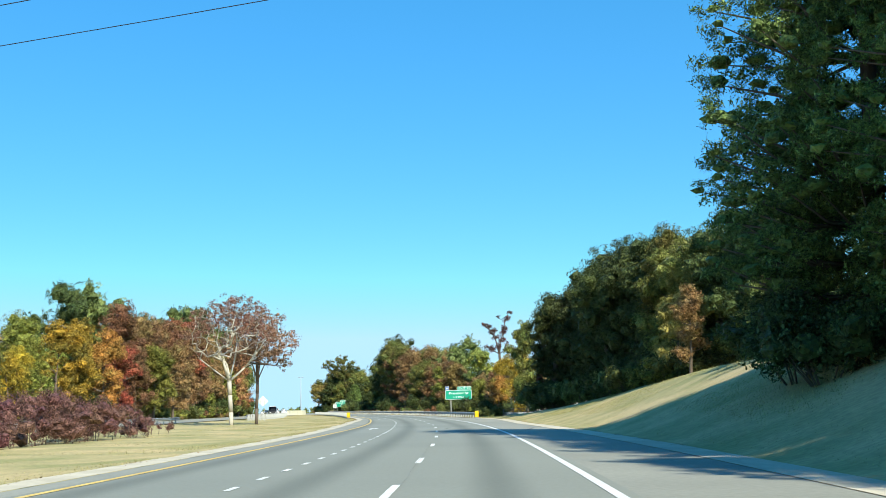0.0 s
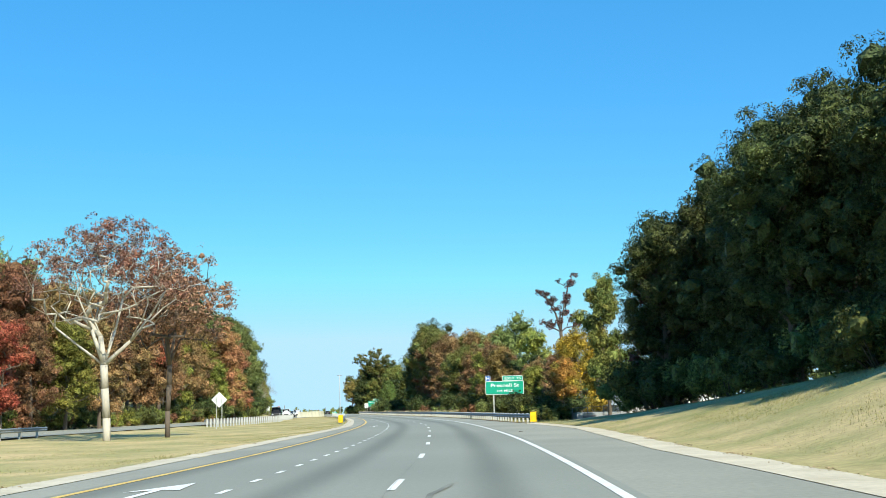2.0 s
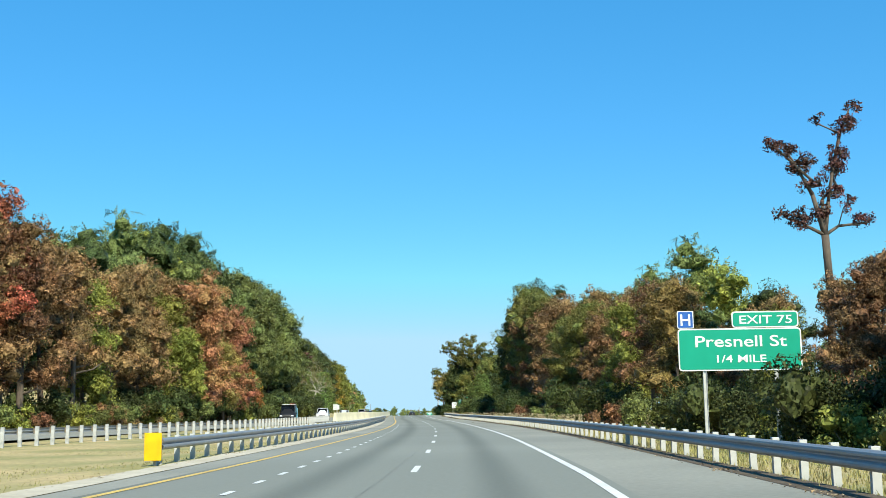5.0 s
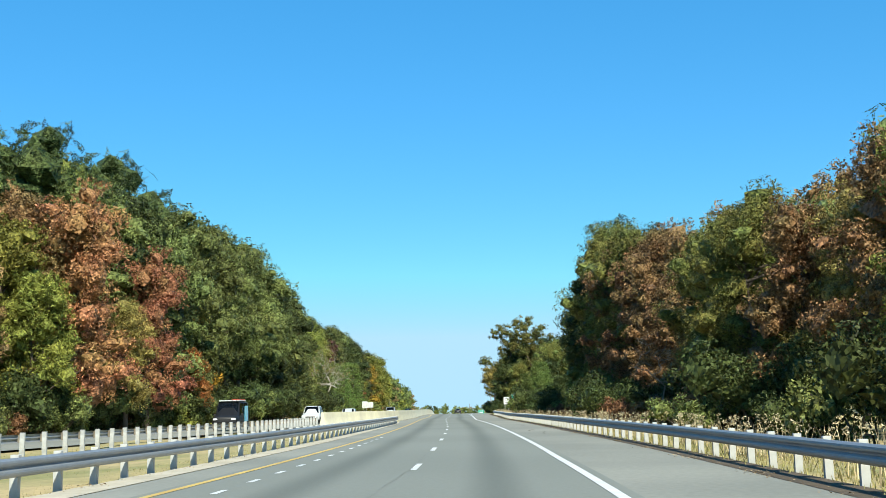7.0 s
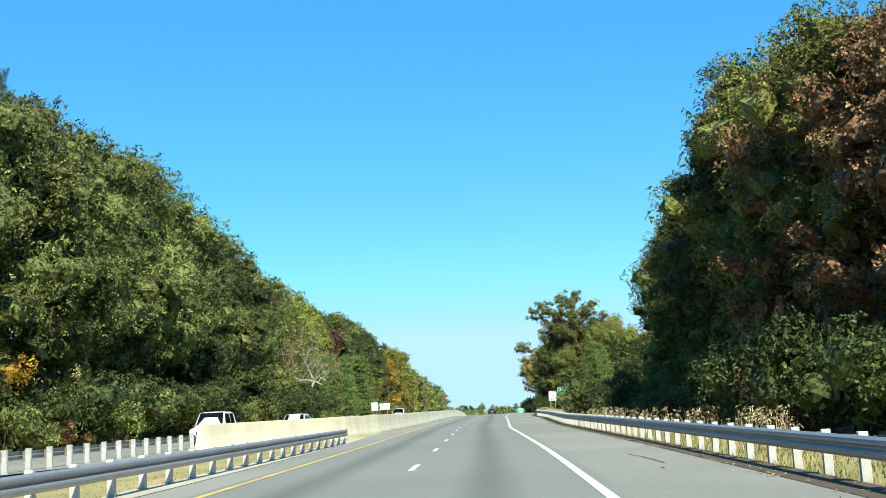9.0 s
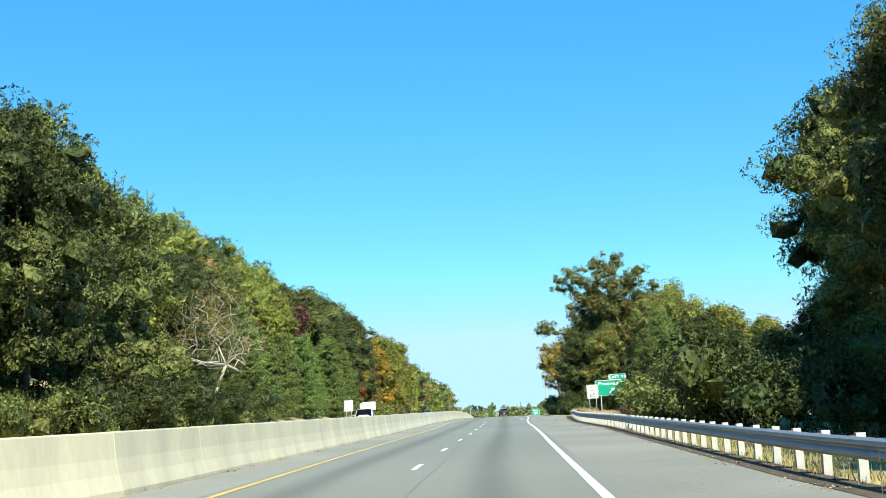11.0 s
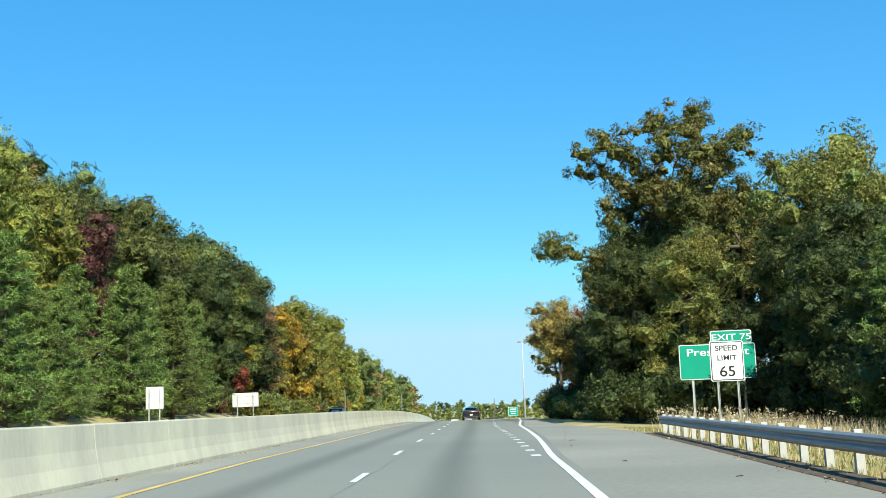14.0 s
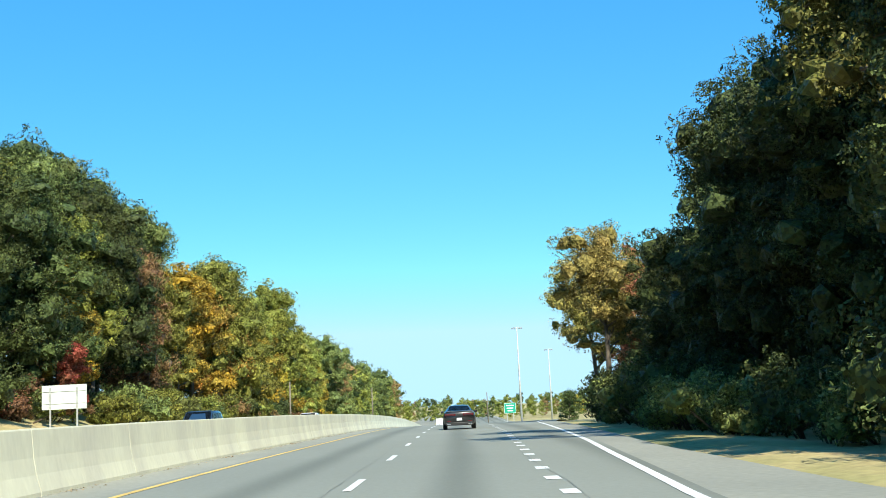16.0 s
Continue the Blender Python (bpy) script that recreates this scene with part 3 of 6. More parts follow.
WALL = [(-0.31, -0.1), (-0.31, 0.08), (-0.22, 0.40), (-0.165, 0.72), (-0.125, 1.23), (-0.11, 1.26), (0.11, 1.26), (0.125, 1.23), (0.165, 0.72), (0.22, 0.40), (0.31, 0.08), (0.31, -0.1)]
barrier = thing("concrete_barrier", "long pale concrete median barrier with stained faces and joints", "barrier", m=Matrix.Translation(at(320, -15)))
s = 320.0
k = 0
while s < 760:
    me = sweep("barrier_segment", WALL[::-1], (s, s + 3.03, s + 6.08), WALL_O, closed=True, lift=0.004 * (k % 3))
    me.transform(barrier.matrix_basis.inverted())
    part("barrier_segment", me, CONCRETE, barrier)
    s += 6.1
    k += 1


# ---- trees ----
_g = (1 + 5 ** 0.5) / 2
ICO = np.array([(-1, _g, 0), (1, _g, 0), (-1, -_g, 0), (1, -_g, 0), (0, -1, _g), (0, 1, _g), (0, -1, -_g), (0, 1, -_g), (_g, 0, -1), (_g, 0, 1), (-_g, 0, -1), (-_g, 0, 1)]) / (1 + _g * _g) ** 0.5
ICO_F = np.array([(0, 11, 5), (0, 5, 1), (0, 1, 7), (0, 7, 10), (0, 10, 11), (1, 5, 9), (5, 11, 4), (11, 10, 2), (10, 7, 6), (7, 1, 8), (3, 9, 4), (3, 4, 2), (3, 2, 6), (3, 6, 8), (3, 8, 9), (4, 9, 5), (2, 4, 11), (6, 2, 10), (8, 6, 7), (9, 8, 1)])


def leaf_cloud(name, blobs, count, size, seed, flat=0.85, aspect=0.55, inner=0.5, droop=0.0, clumps=12, core=0.62):
    """Leaf sprays on and in a set of puffs (x, y, z, r), round a closed, lumpy leaf mass in each puff: one mesh."""
    g = np.random.default_rng(seed)
    B = P = np.array(blobs, float)
    if clumps:
        d = g.normal(size=(len(B), clumps, 3))
        d[:, :, 2] += 0.3
        d /= np.linalg.norm(d, axis=2)[:, :, None]
        r = B[:, None, 3:4] * g.uniform(0.26, 0.5, (len(B), clumps, 1))
        c = B[:, None, :3] + d * (B[:, None, 3:4] - 0.45 * r) * (1, 1, flat)
        B = np.concatenate([c, r], 2).reshape(-1, 4)
    w = B[:, 3] ** 2
    j = g.choice(len(B), count, p=w / w.sum())
    d = g.normal(size=(count, 3))
    d[:, 2] += 0.25
    d /= np.linalg.norm(d, axis=1)[:, None]
    r = B[j, 3] * (inner + (1.08 - inner) * g.random(count) ** 0.45)
    p = B[j, :3] + d * r[:, None] * (1, 1, flat)
    n = d + 0.55 * g.normal(size=(count, 3))
    n /= np.linalg.norm(n, axis=1)[:, None]
    t = np.cross(n, g.normal(size=(count, 3)))
    t[:, 2] -= droop
    t /= np.linalg.norm(t, axis=1)[:, None]
    b = np.cross(n, t)
    a = 1.32 * size * g.uniform(0.55, 1.35, count)[:, None]
    v = np.stack([p - t * a, p + b * a * aspect * 1.5, p + t * a], 1).reshape(-1, 3)
    f = np.arange(count * 3).reshape(-1, 3)
    if core:
        iv, fc = ICO, ICO_F
        lump = g.uniform(0.55, 1.3, (len(P), len(iv), 1))
        cv = P[:, None, :3] + iv[None] * lump * P[:, None, 3:4] * core * (1, 1, flat)
        cf = fc[None] + (np.arange(len(P)) * len(iv))[:, None, None] + len(v)
        v, f = np.concatenate([v, cv.reshape(-1, 3)]), np.concatenate([f, cf.reshape(-1, 3)])
    me = arrays(name, v, f)
    me.polygons.foreach_set("material_index", (np.arange(len(f)) >= count).astype(np.int32))
    return me


def foliage(name, mesh, material, parent, label=""):
    """A mesh of leaf_cloud under a thing, with its two leaf materials."""
    mesh.materials.append(material)
    mesh.materials.append(INNER[material.name])
    return part(name, mesh, None, parent, label)


def puffs(h, base, radius, count, seed, small=1.0):
    """Puffs along the limbs of an uneven crown between base and h."""
    g = np.random.default_rng(seed)
    out = []
    limbs = max(6, count // 3)
    for i in range(limbs):
        u = (i + g.random() * 0.8) / limbs
        env = math.sin(math.pi * min(1.0, 0.2 + 0.62 * u)) ** 0.6 * (1 - 0.35 * u)
        reach = radius * env * g.uniform(0.62, 1.12)
        a = i * 2.39996 + g.normal() * 0.5
        z = base + (h - base) * (0.08 + 0.72 * u)
        rise = (0.12 + 0.5 * u) * reach
        for m in (0.4, 0.7, 0.95):
            pr = radius * g.uniform(0.2, 0.34) * (1.2 - 0.35 * m) * small
            b = a + g.normal() * 0.25
            out.append((math.cos(b) * reach * m, math.sin(b) * reach * m, min(z + rise * m + g.normal() * 0.35, h - pr * 0.6), pr))
    for i in range(4):
        pr = radius * g.uniform(0.26, 0.36) * small
        out.append((g.normal() * radius * 0.13, g.normal() * radius * 0.13, h - pr - i * 0.06 * h, pr * (1 + 0.15 * i)))
    return out


def tree(name, label, category, h, base, radius, material, leaves, size, seed, bark=None, n_puffs=26, inner=0.5, trunk_r=None, bend=0.4, aspect=0.55):
    """A broadleaf tree at the origin: trunk with limbs, and a crown of leaves."""
    g = np.random.default_rng(seed + 1000)
    root = thing(name, label, category)
    cloud = puffs(h, base, radius, n_puffs, seed)
    cloud.sort(key=lambda q: q[2])
    tr = trunk_r or h * 0.016
    bm = bmesh.new()
    pts = [(0, 0, -0.4)] + [(bend * math.sin(u * 5 + seed) * u, bend * math.cos(u * 4 + seed) * u, h * 0.82 * u) for u in (0.02, 0.15, 0.35, 0.55, 0.75, 1.0)]
    tube(bm, pts, [tr * 1.5, tr * 1.25, tr, tr * 0.85, tr * 0.6, tr * 0.35, tr * 0.12], 8)
    for i, (x, y, z, r) in enumerate(cloud):
        if i % 2 == 0:
            u = max(0.2, min(0.9, (z - 1.2 * r) / (h * 0.82)))
            sx, sy = bend * math.sin(u * 5 + seed) * u, bend * math.cos(u * 4 + seed) * u
            sz = h * 0.82 * u
            mid = ((sx * 0.5 + x * 0.5) + g.normal() * 0.3, (sy * 0.5 + y * 0.5) + g.normal() * 0.3, (sz + z) / 2 - 0.3)
            tube(bm, [(sx, sy, sz), mid, (x, y, z)], [tr * 0.45, tr * 0.26, tr * 0.07], 5)
    part("trunk", bm, bark or BARK, root)
    foliage("crown", leaf_cloud("crown", cloud, leaves, size, seed, inner=inner, aspect=aspect), material, root)
    return root


def pine(name, label, h, base, radius, material, leaves, size, seed, full=1.0, thick=1.0):
    """A pine: straight trunk, whorls of boughs with tufts of needles."""
    g = np.random.default_rng(seed + 2000)
    root = thing(name, label, "pine tree")
    bm = bmesh.new()
    tr = h * 0.014
    tube(bm, [(0, 0, -0.4), (0.05, 0, h * 0.3), (0, 0.08, h * 0.65), (0, 0, h * 0.98)], [tr * 1.3, tr, tr * 0.6, tr * 0.1], 8)
    cloud = []
    z = base
    while z < h - 0.4:
        u = (z - base) / (h - base)
        reach = radius * (1 - u ** full) ** 0.8 * g.uniform(0.85, 1.1) * (0.75 + 0.25 * min(1, u * 6)) + 0.3
        for k in range(int((6 + 3 * (1 - u)) * thick)):
            a = g.random() * math.tau
            q = reach * g.uniform(0.72, 1.05)
            end = (math.cos(a) * q, math.sin(a) * q, z + q * 0.12 + g.normal() * 0.25)
            tube(bm, [(0, 0, z - 0.1), (end[0] * 0.5, end[1] * 0.5, z - 0.12), end], [tr * 0.32, tr * 0.2, tr * 0.06], 4)
            for m in (1.0, 0.72, 0.45):
                cloud.append((end[0] * m, end[1] * m, (end[2] - z) * m + z + 0.08, (0.2 + 0.3 * radius * 0.28) * (1.15 - 0.35 * m) * g.uniform(0.8, 1.3) * thick ** 0.6))
        z += h * 0.05 * g.uniform(0.8, 1.2)
    part("trunk", bm, BARK, root)
    foliage("crown", leaf_cloud("crown", cloud, leaves, size, seed, flat=0.6, aspect=0.24, inner=0.2, clumps=4, core=0.38), material, root)
    return root


def limb_tree(name, label, trunk, targets, bark, tip_r, seed, leaves=0, material=None, size=0.15, puff=(0.5, 0.9), shell=0.0, core=0.55, note="forking trunk and limbs", wander=0.08, limbs=()):
    """A tree whose limbs grow from a trunk line towards points of its crown; leaves sit round those points."""
    g = np.random.default_rng(seed)
    nodes, parent = [Vector(q) for q in trunk], list(range(-1, len(trunk) - 1))
    fork = nodes[len(trunk) // 2]
    for line_of in limbs:
        k = len(trunk) - 1
        for q in line_of:
            nodes.append(Vector(q))
            parent.append(k)
            k = len(nodes) - 1
    for q in sorted((Vector(q) for q in targets), key=lambda v: (v - fork).length):
        reach = (q - fork).length
        k = min(range(1, len(nodes)), key=lambda i: (nodes[i] - q).length + (3.0 if (nodes[i] - fork).length > reach else 0.0) + 0.5 * max(0.0, nodes[i].z - q.z))
        step = q - nodes[k]
        if step.length > 1.6:
            nodes.append(nodes[k] + step * 0.5 + Vector(g.normal(size=3)) * step.length * wander)
            parent.append(k)
            k = len(nodes) - 1
        nodes.append(q)
        parent.append(k)
    load = [1] * len(nodes)
    for i in range(len(nodes) - 1, 0, -1):
        load[parent[i]] += load[i]
    bm = bmesh.new()
    for i in range(1, len(nodes)):
        a, b = tip_r * load[parent[i]] ** 0.46, tip_r * load[i] ** 0.46
        tube(bm, [nodes[parent[i]], nodes[i]], [min(a, b * 1.35), b], 8 if load[i] > 30 else 4)
    root = thing(name, label, "tree")
    part("trunk", bm, bark, root, note)
    if leaves:
        far = max((Vector(q) - fork).length for q in targets)
        cloud = [(*q, g.uniform(*puff)) for q in targets if (Vector(q) - fork).length > shell * far]
        foliage("crown", leaf_cloud("crown", cloud, leaves, size, seed, inner=0.15, clumps=6, core=core), material, root)
    return root


def fan(count, fork, height, side, seed, tilt=62.0):
    """Points of a crown that opens upwards from its fork."""
    g = np.random.default_rng(seed)
    out = []
    for _ in range(count):
        u, a = radians(tilt) * g.random() ** 0.7, g.random() * math.tau
        r = g.uniform(0.25, 1.0) ** 0.6
        out.append((math.sin(u) * math.cos(a) * side * r * 1.15, math.sin(u) * math.sin(a) * side * r * 1.15, fork + math.cos(u) ** 0.8 * (height - fork) * r))
    return out


def lobes(places, count, seed, skin=0.55):
    """Points in the outer part of a set of lobes (x, y, z, r)."""
    g = np.random.default_rng(seed)
    B = np.array(places, float)
    j = g.choice(len(B), count, p=B[:, 3] ** 2 / (B[:, 3] ** 2).sum())
    d = g.normal(size=(count, 3))
    d /= np.linalg.norm(d, axis=1)[:, None]
    return [tuple(q) for q in B[j, :3] + d * (B[j, 3] * g.uniform(skin, 1.0, count))[:, None] * (1, 1, 0.85)]


def bush(name, label, w, d, h, material, leaves, size, seed, category="bush"):
    g = np.random.default_rng(seed + 4000)
    root = thing(name, label, category)
    cloud = [(g.uniform(-w, w), g.uniform(-d, d), h * g.uniform(0.15, 0.75), h * g.uniform(0.22, 0.36)) for _ in range(14)]
    bm = bmesh.new()
    for x, y, z, r in cloud[:9]:
        tube(bm, [(x * 0.3, y * 0.3, -0.2), (x * 0.7, y * 0.7, z * 0.5), (x, y, z)], [0.05, 0.035, 0.012], 4)
    part("stem", bm, BARK, root)
    foliage("foliage", leaf_cloud("foliage", cloud, leaves, size, seed, inner=0.25), material, root)
    return root


PROTOS = {}


def proto(key, maker, *args, **kw):
    PROTOS[key] = maker(*args, **kw)


N = 11000
GREEN_TREE, DARK_TREE = "tall green broadleaf tree in full leaf", "dark green broadleaf tree at the wood's edge"
OLIVE_TREE, RUST_TREE = "olive and yellow-green broadleaf tree turning colour", "rust-brown autumn broadleaf tree"
proto("green_a", tree, "broadleaf_tree", GREEN_TREE, "tree", 20, 3.0, 6.0, GREEN, N, 0.25, 11, n_puffs=60)
proto("green_b", tree, "broadleaf_tree", GREEN_TREE, "tree", 18, 1.5, 5.5, GREEN, N, 0.24, 12, n_puffs=60)
proto("dark_a", tree, "broadleaf_tree", DARK_TREE, "tree", 20, 1.2, 6.2, SHADE_LEAF, N, 0.25, 13, n_puffs=60)
proto("olive_a", tree, "broadleaf_tree", OLIVE_TREE, "tree", 19, 2.0, 5.6, OLIVE, N, 0.24, 14, n_puffs=60)
proto("olive_b", tree, "broadleaf_tree", OLIVE_TREE, "tree", 16, 1.2, 5.0, OLIVE, N, 0.22, 15, n_puffs=60)
proto("rust_a", tree, "broadleaf_tree", RUST_TREE, "tree", 18, 1.5, 5.0, RUST, N, 0.21, 16, n_puffs=60)
proto("rust_b", tree, "broadleaf_tree", "thinning rust-brown autumn tree with bare twigs", "tree", 17, 2.0, 4.6, RUST, 7000, 0.2, 17)
proto("orange_a", tree, "broadleaf_tree", "bright orange autumn maple tree", "tree", 13, 1.2, 4.4, ORANGE, N, 0.18, 18)
proto("yellow_a", tree, "broadleaf_tree", "golden yellow autumn maple tree", "tree", 14, 1.2, 4.4, YELLOW, N, 0.18, 19)
proto("coral_a", tree, "broadleaf_tree", "coral-red and orange autumn tree", "tree", 18, 1.5, 4.6, CORAL, N, 0.20, 61, n_puffs=60)
proto("maroon_a", tree, "broadleaf_tree", "dark maroon-leaved tree with thin branches", "tree", 16, 1.5, 3.8, MAROON, 9000, 0.15, 62, n_puffs=40)
proto("slim", tree, "broadleaf_tree", "slender olive-leaved tree with a bare lower trunk", "tree", 12.5, 2.6, 2.8, OAK_LEAF, 15000, 0.15, 63, n_puffs=36, trunk_r=0.17)
proto("red_a", tree, "broadleaf_tree", "crimson autumn maple tree", "tree", 14, 1.5, 4.4, RED, N, 0.18, 20)
proto("dark_near", tree, "broadleaf_tree", DARK_TREE, "tree", 20, 0.8, 6.2, SHADE_LEAF_FINE, 26000, 0.185, 43, n_puffs=66)
proto("dark_tall", tree, "broadleaf_tree", "tall dark green tree with a clear lower trunk", "tree", 20, 3.6, 6.2, SHADE_LEAF_FINE, 22000, 0.19, 44, n_puffs=66, trunk_r=0.42)
proto("golden", tree, "broadleaf_tree", "golden-olive tree turning orange at the wood's edge", "tree", 16, 2.2, 5.0, GOLDEN, 15000, 0.14, 46, n_puffs=40)
proto("golden_tall", tree, "broadleaf_tree", "golden-olive tree on a clear trunk at the wood's edge", "tree", 16, 5.0, 5.0, GOLDEN, 15000, 0.14, 47, n_puffs=40)
proto("oak_near", tree, "oak_tree", "sunlit olive-leaved oak at the wood's edge", "tree", 19, 1.5, 5.8, OAK_LEAF, 24000, 0.17, 45, n_puffs=60)
proto("pine_a", pine, "pine_tree", "bushy green young pine tree", 11, 0.4, 2.9, YOUNG_NEEDLE, 6500, 0.27, 21)
proto("pine_b", pine, "pine_tree", "tall dark green pine tree", 19, 0.4, 5.6, NEEDLE, 120000, 0.165, 22, full=1.9, thick=1.6)
B = 950
proto("green_far", tree, "broadleaf_tree", GREEN_TREE, "tree", 20, 2.0, 6.0, GREEN, B, 0.52, 51, n_puffs=30)
proto("dark_far", tree, "broadleaf_tree", DARK_TREE, "tree", 20, 1.2, 6.2, SHADE_LEAF, B, 0.52, 52, n_puffs=30)
proto("olive_far", tree, "broadleaf_tree", OLIVE_TREE, "tree", 19, 1.5, 5.6, OLIVE, B, 0.5, 53, n_puffs=30)
proto("rust_far", tree, "broadleaf_tree", RUST_TREE, "tree", 18, 1.5, 5.0, RUST, B, 0.46, 54, n_puffs=30)
proto("yellow_far", tree, "broadleaf_tree", "golden yellow autumn tree", "tree", 16, 1.5, 5.0, YELLOW, B, 0.44, 55, n_puffs=30)
proto("bush_green", bush, "bush", "leafy green shrub at the wood's edge", 2.2, 2.2, 3.2, GREEN, 3600, 0.13, 23)
proto("bush_olive", bush, "bush", "yellowing shrub at the wood's edge", 2.0, 2.0, 2.6, OLIVE, 3400, 0.12, 24)
proto("bush_rust", bush, "bush", "brown autumn shrub at the wood's edge", 2.2, 1.8, 2.4, RUST, 3400, 0.115, 25)
# shrub in the same green, with shade worked into its leaf colour
proto("bush_dark", bush, "bush", "dark green shrub in shade", 2.4, 2.4, 4.2, SHADE_LEAF, 4000, 0.15, 26)
USED = set()


MASS = []


def plant(key, s, o, scale=1.0, group="roadside trees", tall=1.0):
    """A tree of that kind on the ground at s, o; its first use takes the model itself. Trees deep in the wood join one mass."""
    m = Matrix.Translation(ground_at(s, o, 0.05)) @ pose(0, 0, 0, random.uniform(-2, 2), random.uniform(-2, 2), random.uniform(0, 360))
    ob = PROTOS[key]
    if key.endswith("_far"):
        MASS.append((key, m @ Matrix.Diagonal((scale, scale, scale * tall, 1))))
        return None
    if key in USED:
        ob = copy_thing(ob, m)
    else:
        USED.add(key)
        ob.matrix_basis = m
    ob.scale = (scale, scale, scale * tall)
    return tagged(ob, group=group)


def join_mass(name, label, category):
    """All the trees of MASS as one object, and away with their models."""
    slots, verts, faces, index, start = [], [], [], [], 0
    for key, m in MASS:
        for child in PROTOS[key].children:
            me = child.data
            if child.name.startswith("trunk"):
                continue
            co = np.empty(len(me.vertices) * 3, np.float32)
            me.vertices.foreach_get("co", co)
            corner = np.empty(len(me.loops), np.int32)
            me.loops.foreach_get("vertex_index", corner)
            own = np.empty(len(me.polygons), np.int32)
            me.polygons.foreach_get("material_index", own)
            for slot in me.materials:
                if slot not in slots:
                    slots.append(slot)
            a = np.array(m)
            verts.append(co.reshape(-1, 3) @ a[:3, :3].T + a[:3, 3])
            faces.append(corner.reshape(-1, 3) + start)
            index.append(np.array([slots.index(slot) for slot in me.materials], np.int32)[own])
            start += len(me.vertices)
    me = arrays(name, np.concatenate(verts), np.concatenate(faces))
    for slot in slots:
        me.materials.append(slot)
    me.polygons.foreach_set("material_index", np.concatenate(index))
    for key in [k for k in PROTOS if k.endswith("_far")]:
        for child in list(PROTOS[key].children):
            bpy.data.objects.remove(child)
        bpy.data.objects.remove(PROTOS[key])
    return tagged(new(name, me), label, category, kind="stuff")


def wood(keys, s0, s1, step, o_of, jitter, scale=(0.85, 1.15), group="wood beside the road"):
    s = s0
    while s < s1:
        plant(random.choice(keys), s + random.uniform(-1, 1) * step * 0.3, float(o_of(s)) + random.uniform(-jitter, jitter), random.uniform(*scale), group)
        s += step * random.uniform(0.8, 1.2)


random.seed(5)
# outer side
for s, o, k in ((43, 15.6, 1.32), (38, 21.5, 1.15), (34, 17.6, 1.1), (26, 17.4, 1.1), (17, 18.0, 1.1), (8, 18, 1.0)):
    plant("pine_b", s, o, k, "pines on the bank")
# two added rows out of view, which block skylight and darken the bank
wood(("dark_far", "green_far"), -30, 62, 6.0, lambda s: 27.0, 2.5, (0.8, 0.95))
wood(("dark_far", "green_far"), -30, 70, 7.0, lambda s: 36.0, 2.5, (0.8, 1.0))
EDGE = curve(((84, 24), (100, 21.5), (120, 19.8), (142, 19.0), (156, 20)))
wood(("dark_near", "oak_near", "dark_near"), 87, 104, 5.0, EDGE, 0.8, (0.66, 0.74))
wood(("dark_near", "oak_near", "dark_a"), 105, 118, 5.0, EDGE, 0.8, (0.79, 0.87))
wood(("dark_near", "dark_near", "oak_near"), 119, 130, 5.5, EDGE, 0.8, (0.83, 0.9))
wood(("dark_near", "dark_a", "dark_near"), 131, 155, 5.5, EDGE, 0.8, (0.8, 0.88))
wood(("dark_far", "dark_far", "green_far"), 86, 118, 7.0, curve(((84, 32), (152, 28))), 2.0, (0.76, 0.86))
wood(("dark_far", "dark_far", "green_far"), 119, 150, 7.0, curve(((84, 32), (152, 28))), 2.0, (0.76, 0.86))
wood(("bush_dark", "bush_green", "bush_dark"), 90, 150, 4.5, curve(((84, 20.5), (120, 16.6), (150, 15))), 0.8, (0.8, 1.15), "shrubs at the wood's edge")
plant("golden", 93.5, 18.6, 0.5)
plant("rust_b", 88.5, 18.4, 0.46)
plant("bush_green", 105, 17.0, 1.0, "shrubs at the wood's edge")
plant("bush_olive", 95, 18.0, 1.0, "shrubs at the wood's edge")
plant("bush_olive", 102, 17.2, 0.9, "shrubs at the wood's edge")
plant("slim", 169.5, 17.5, 1.03, tall=1.2)
plant("dark_tall", 141, 16.0, 0.74)
plant("dark_tall", 118, 17.5, 0.74)
plant("maroon_a", 150, 17.5, 0.78)
plant("yellow_a", 182.0, 17.2, 0.78)
plant("yellow_a", 186, 20.0, 0.82)
plant("orange_a", 180, 14.8, 0.56)
plant("rust_a", 194, 17.5, 0.52)
plant("bush_dark", 178.5, 14.0, 0.85, "shrubs at the wood's edge")
wood(("bush_dark", "bush_olive", "bush_rust", "bush_dark", "bush_green"), 178, 206, 3.2, lambda s: 13.2, 1.2, (0.7, 1.0), "shrubs at the wood's edge")
wood(("dark_a", "rust_a", "dark_a"), 192, 212, 6.0, lambda s: 17.5, 1.0, (0.42, 0.5))
wood(("olive_b", "dark_a", "rust_a"), 206, 230, 5, lambda s: 17.0, 1.5, (0.38, 0.48))
wood(("rust_a", "golden", "olive_b", "rust_b"), 222, 262, 5.5, lambda s: 15.4, 1.3, (0.62, 0.74))
wood(("rust_a", "golden", "oak_near", "rust_b", "oak_near"), 263, 296, 5.0, lambda s: 15.2, 1.2, (0.6, 0.7))
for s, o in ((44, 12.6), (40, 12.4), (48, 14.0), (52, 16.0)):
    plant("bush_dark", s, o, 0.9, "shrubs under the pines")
wood(("rust_far", "green_far", "olive_far"), 242, 300, 7, curve(((216, 23), (300, 23))), 2, (0.76, 0.9))
wood(("oak_near", "rust_a", "golden"), 299, 311, 4.5, lambda s: 16.8, 0.8, (0.96, 1.04))
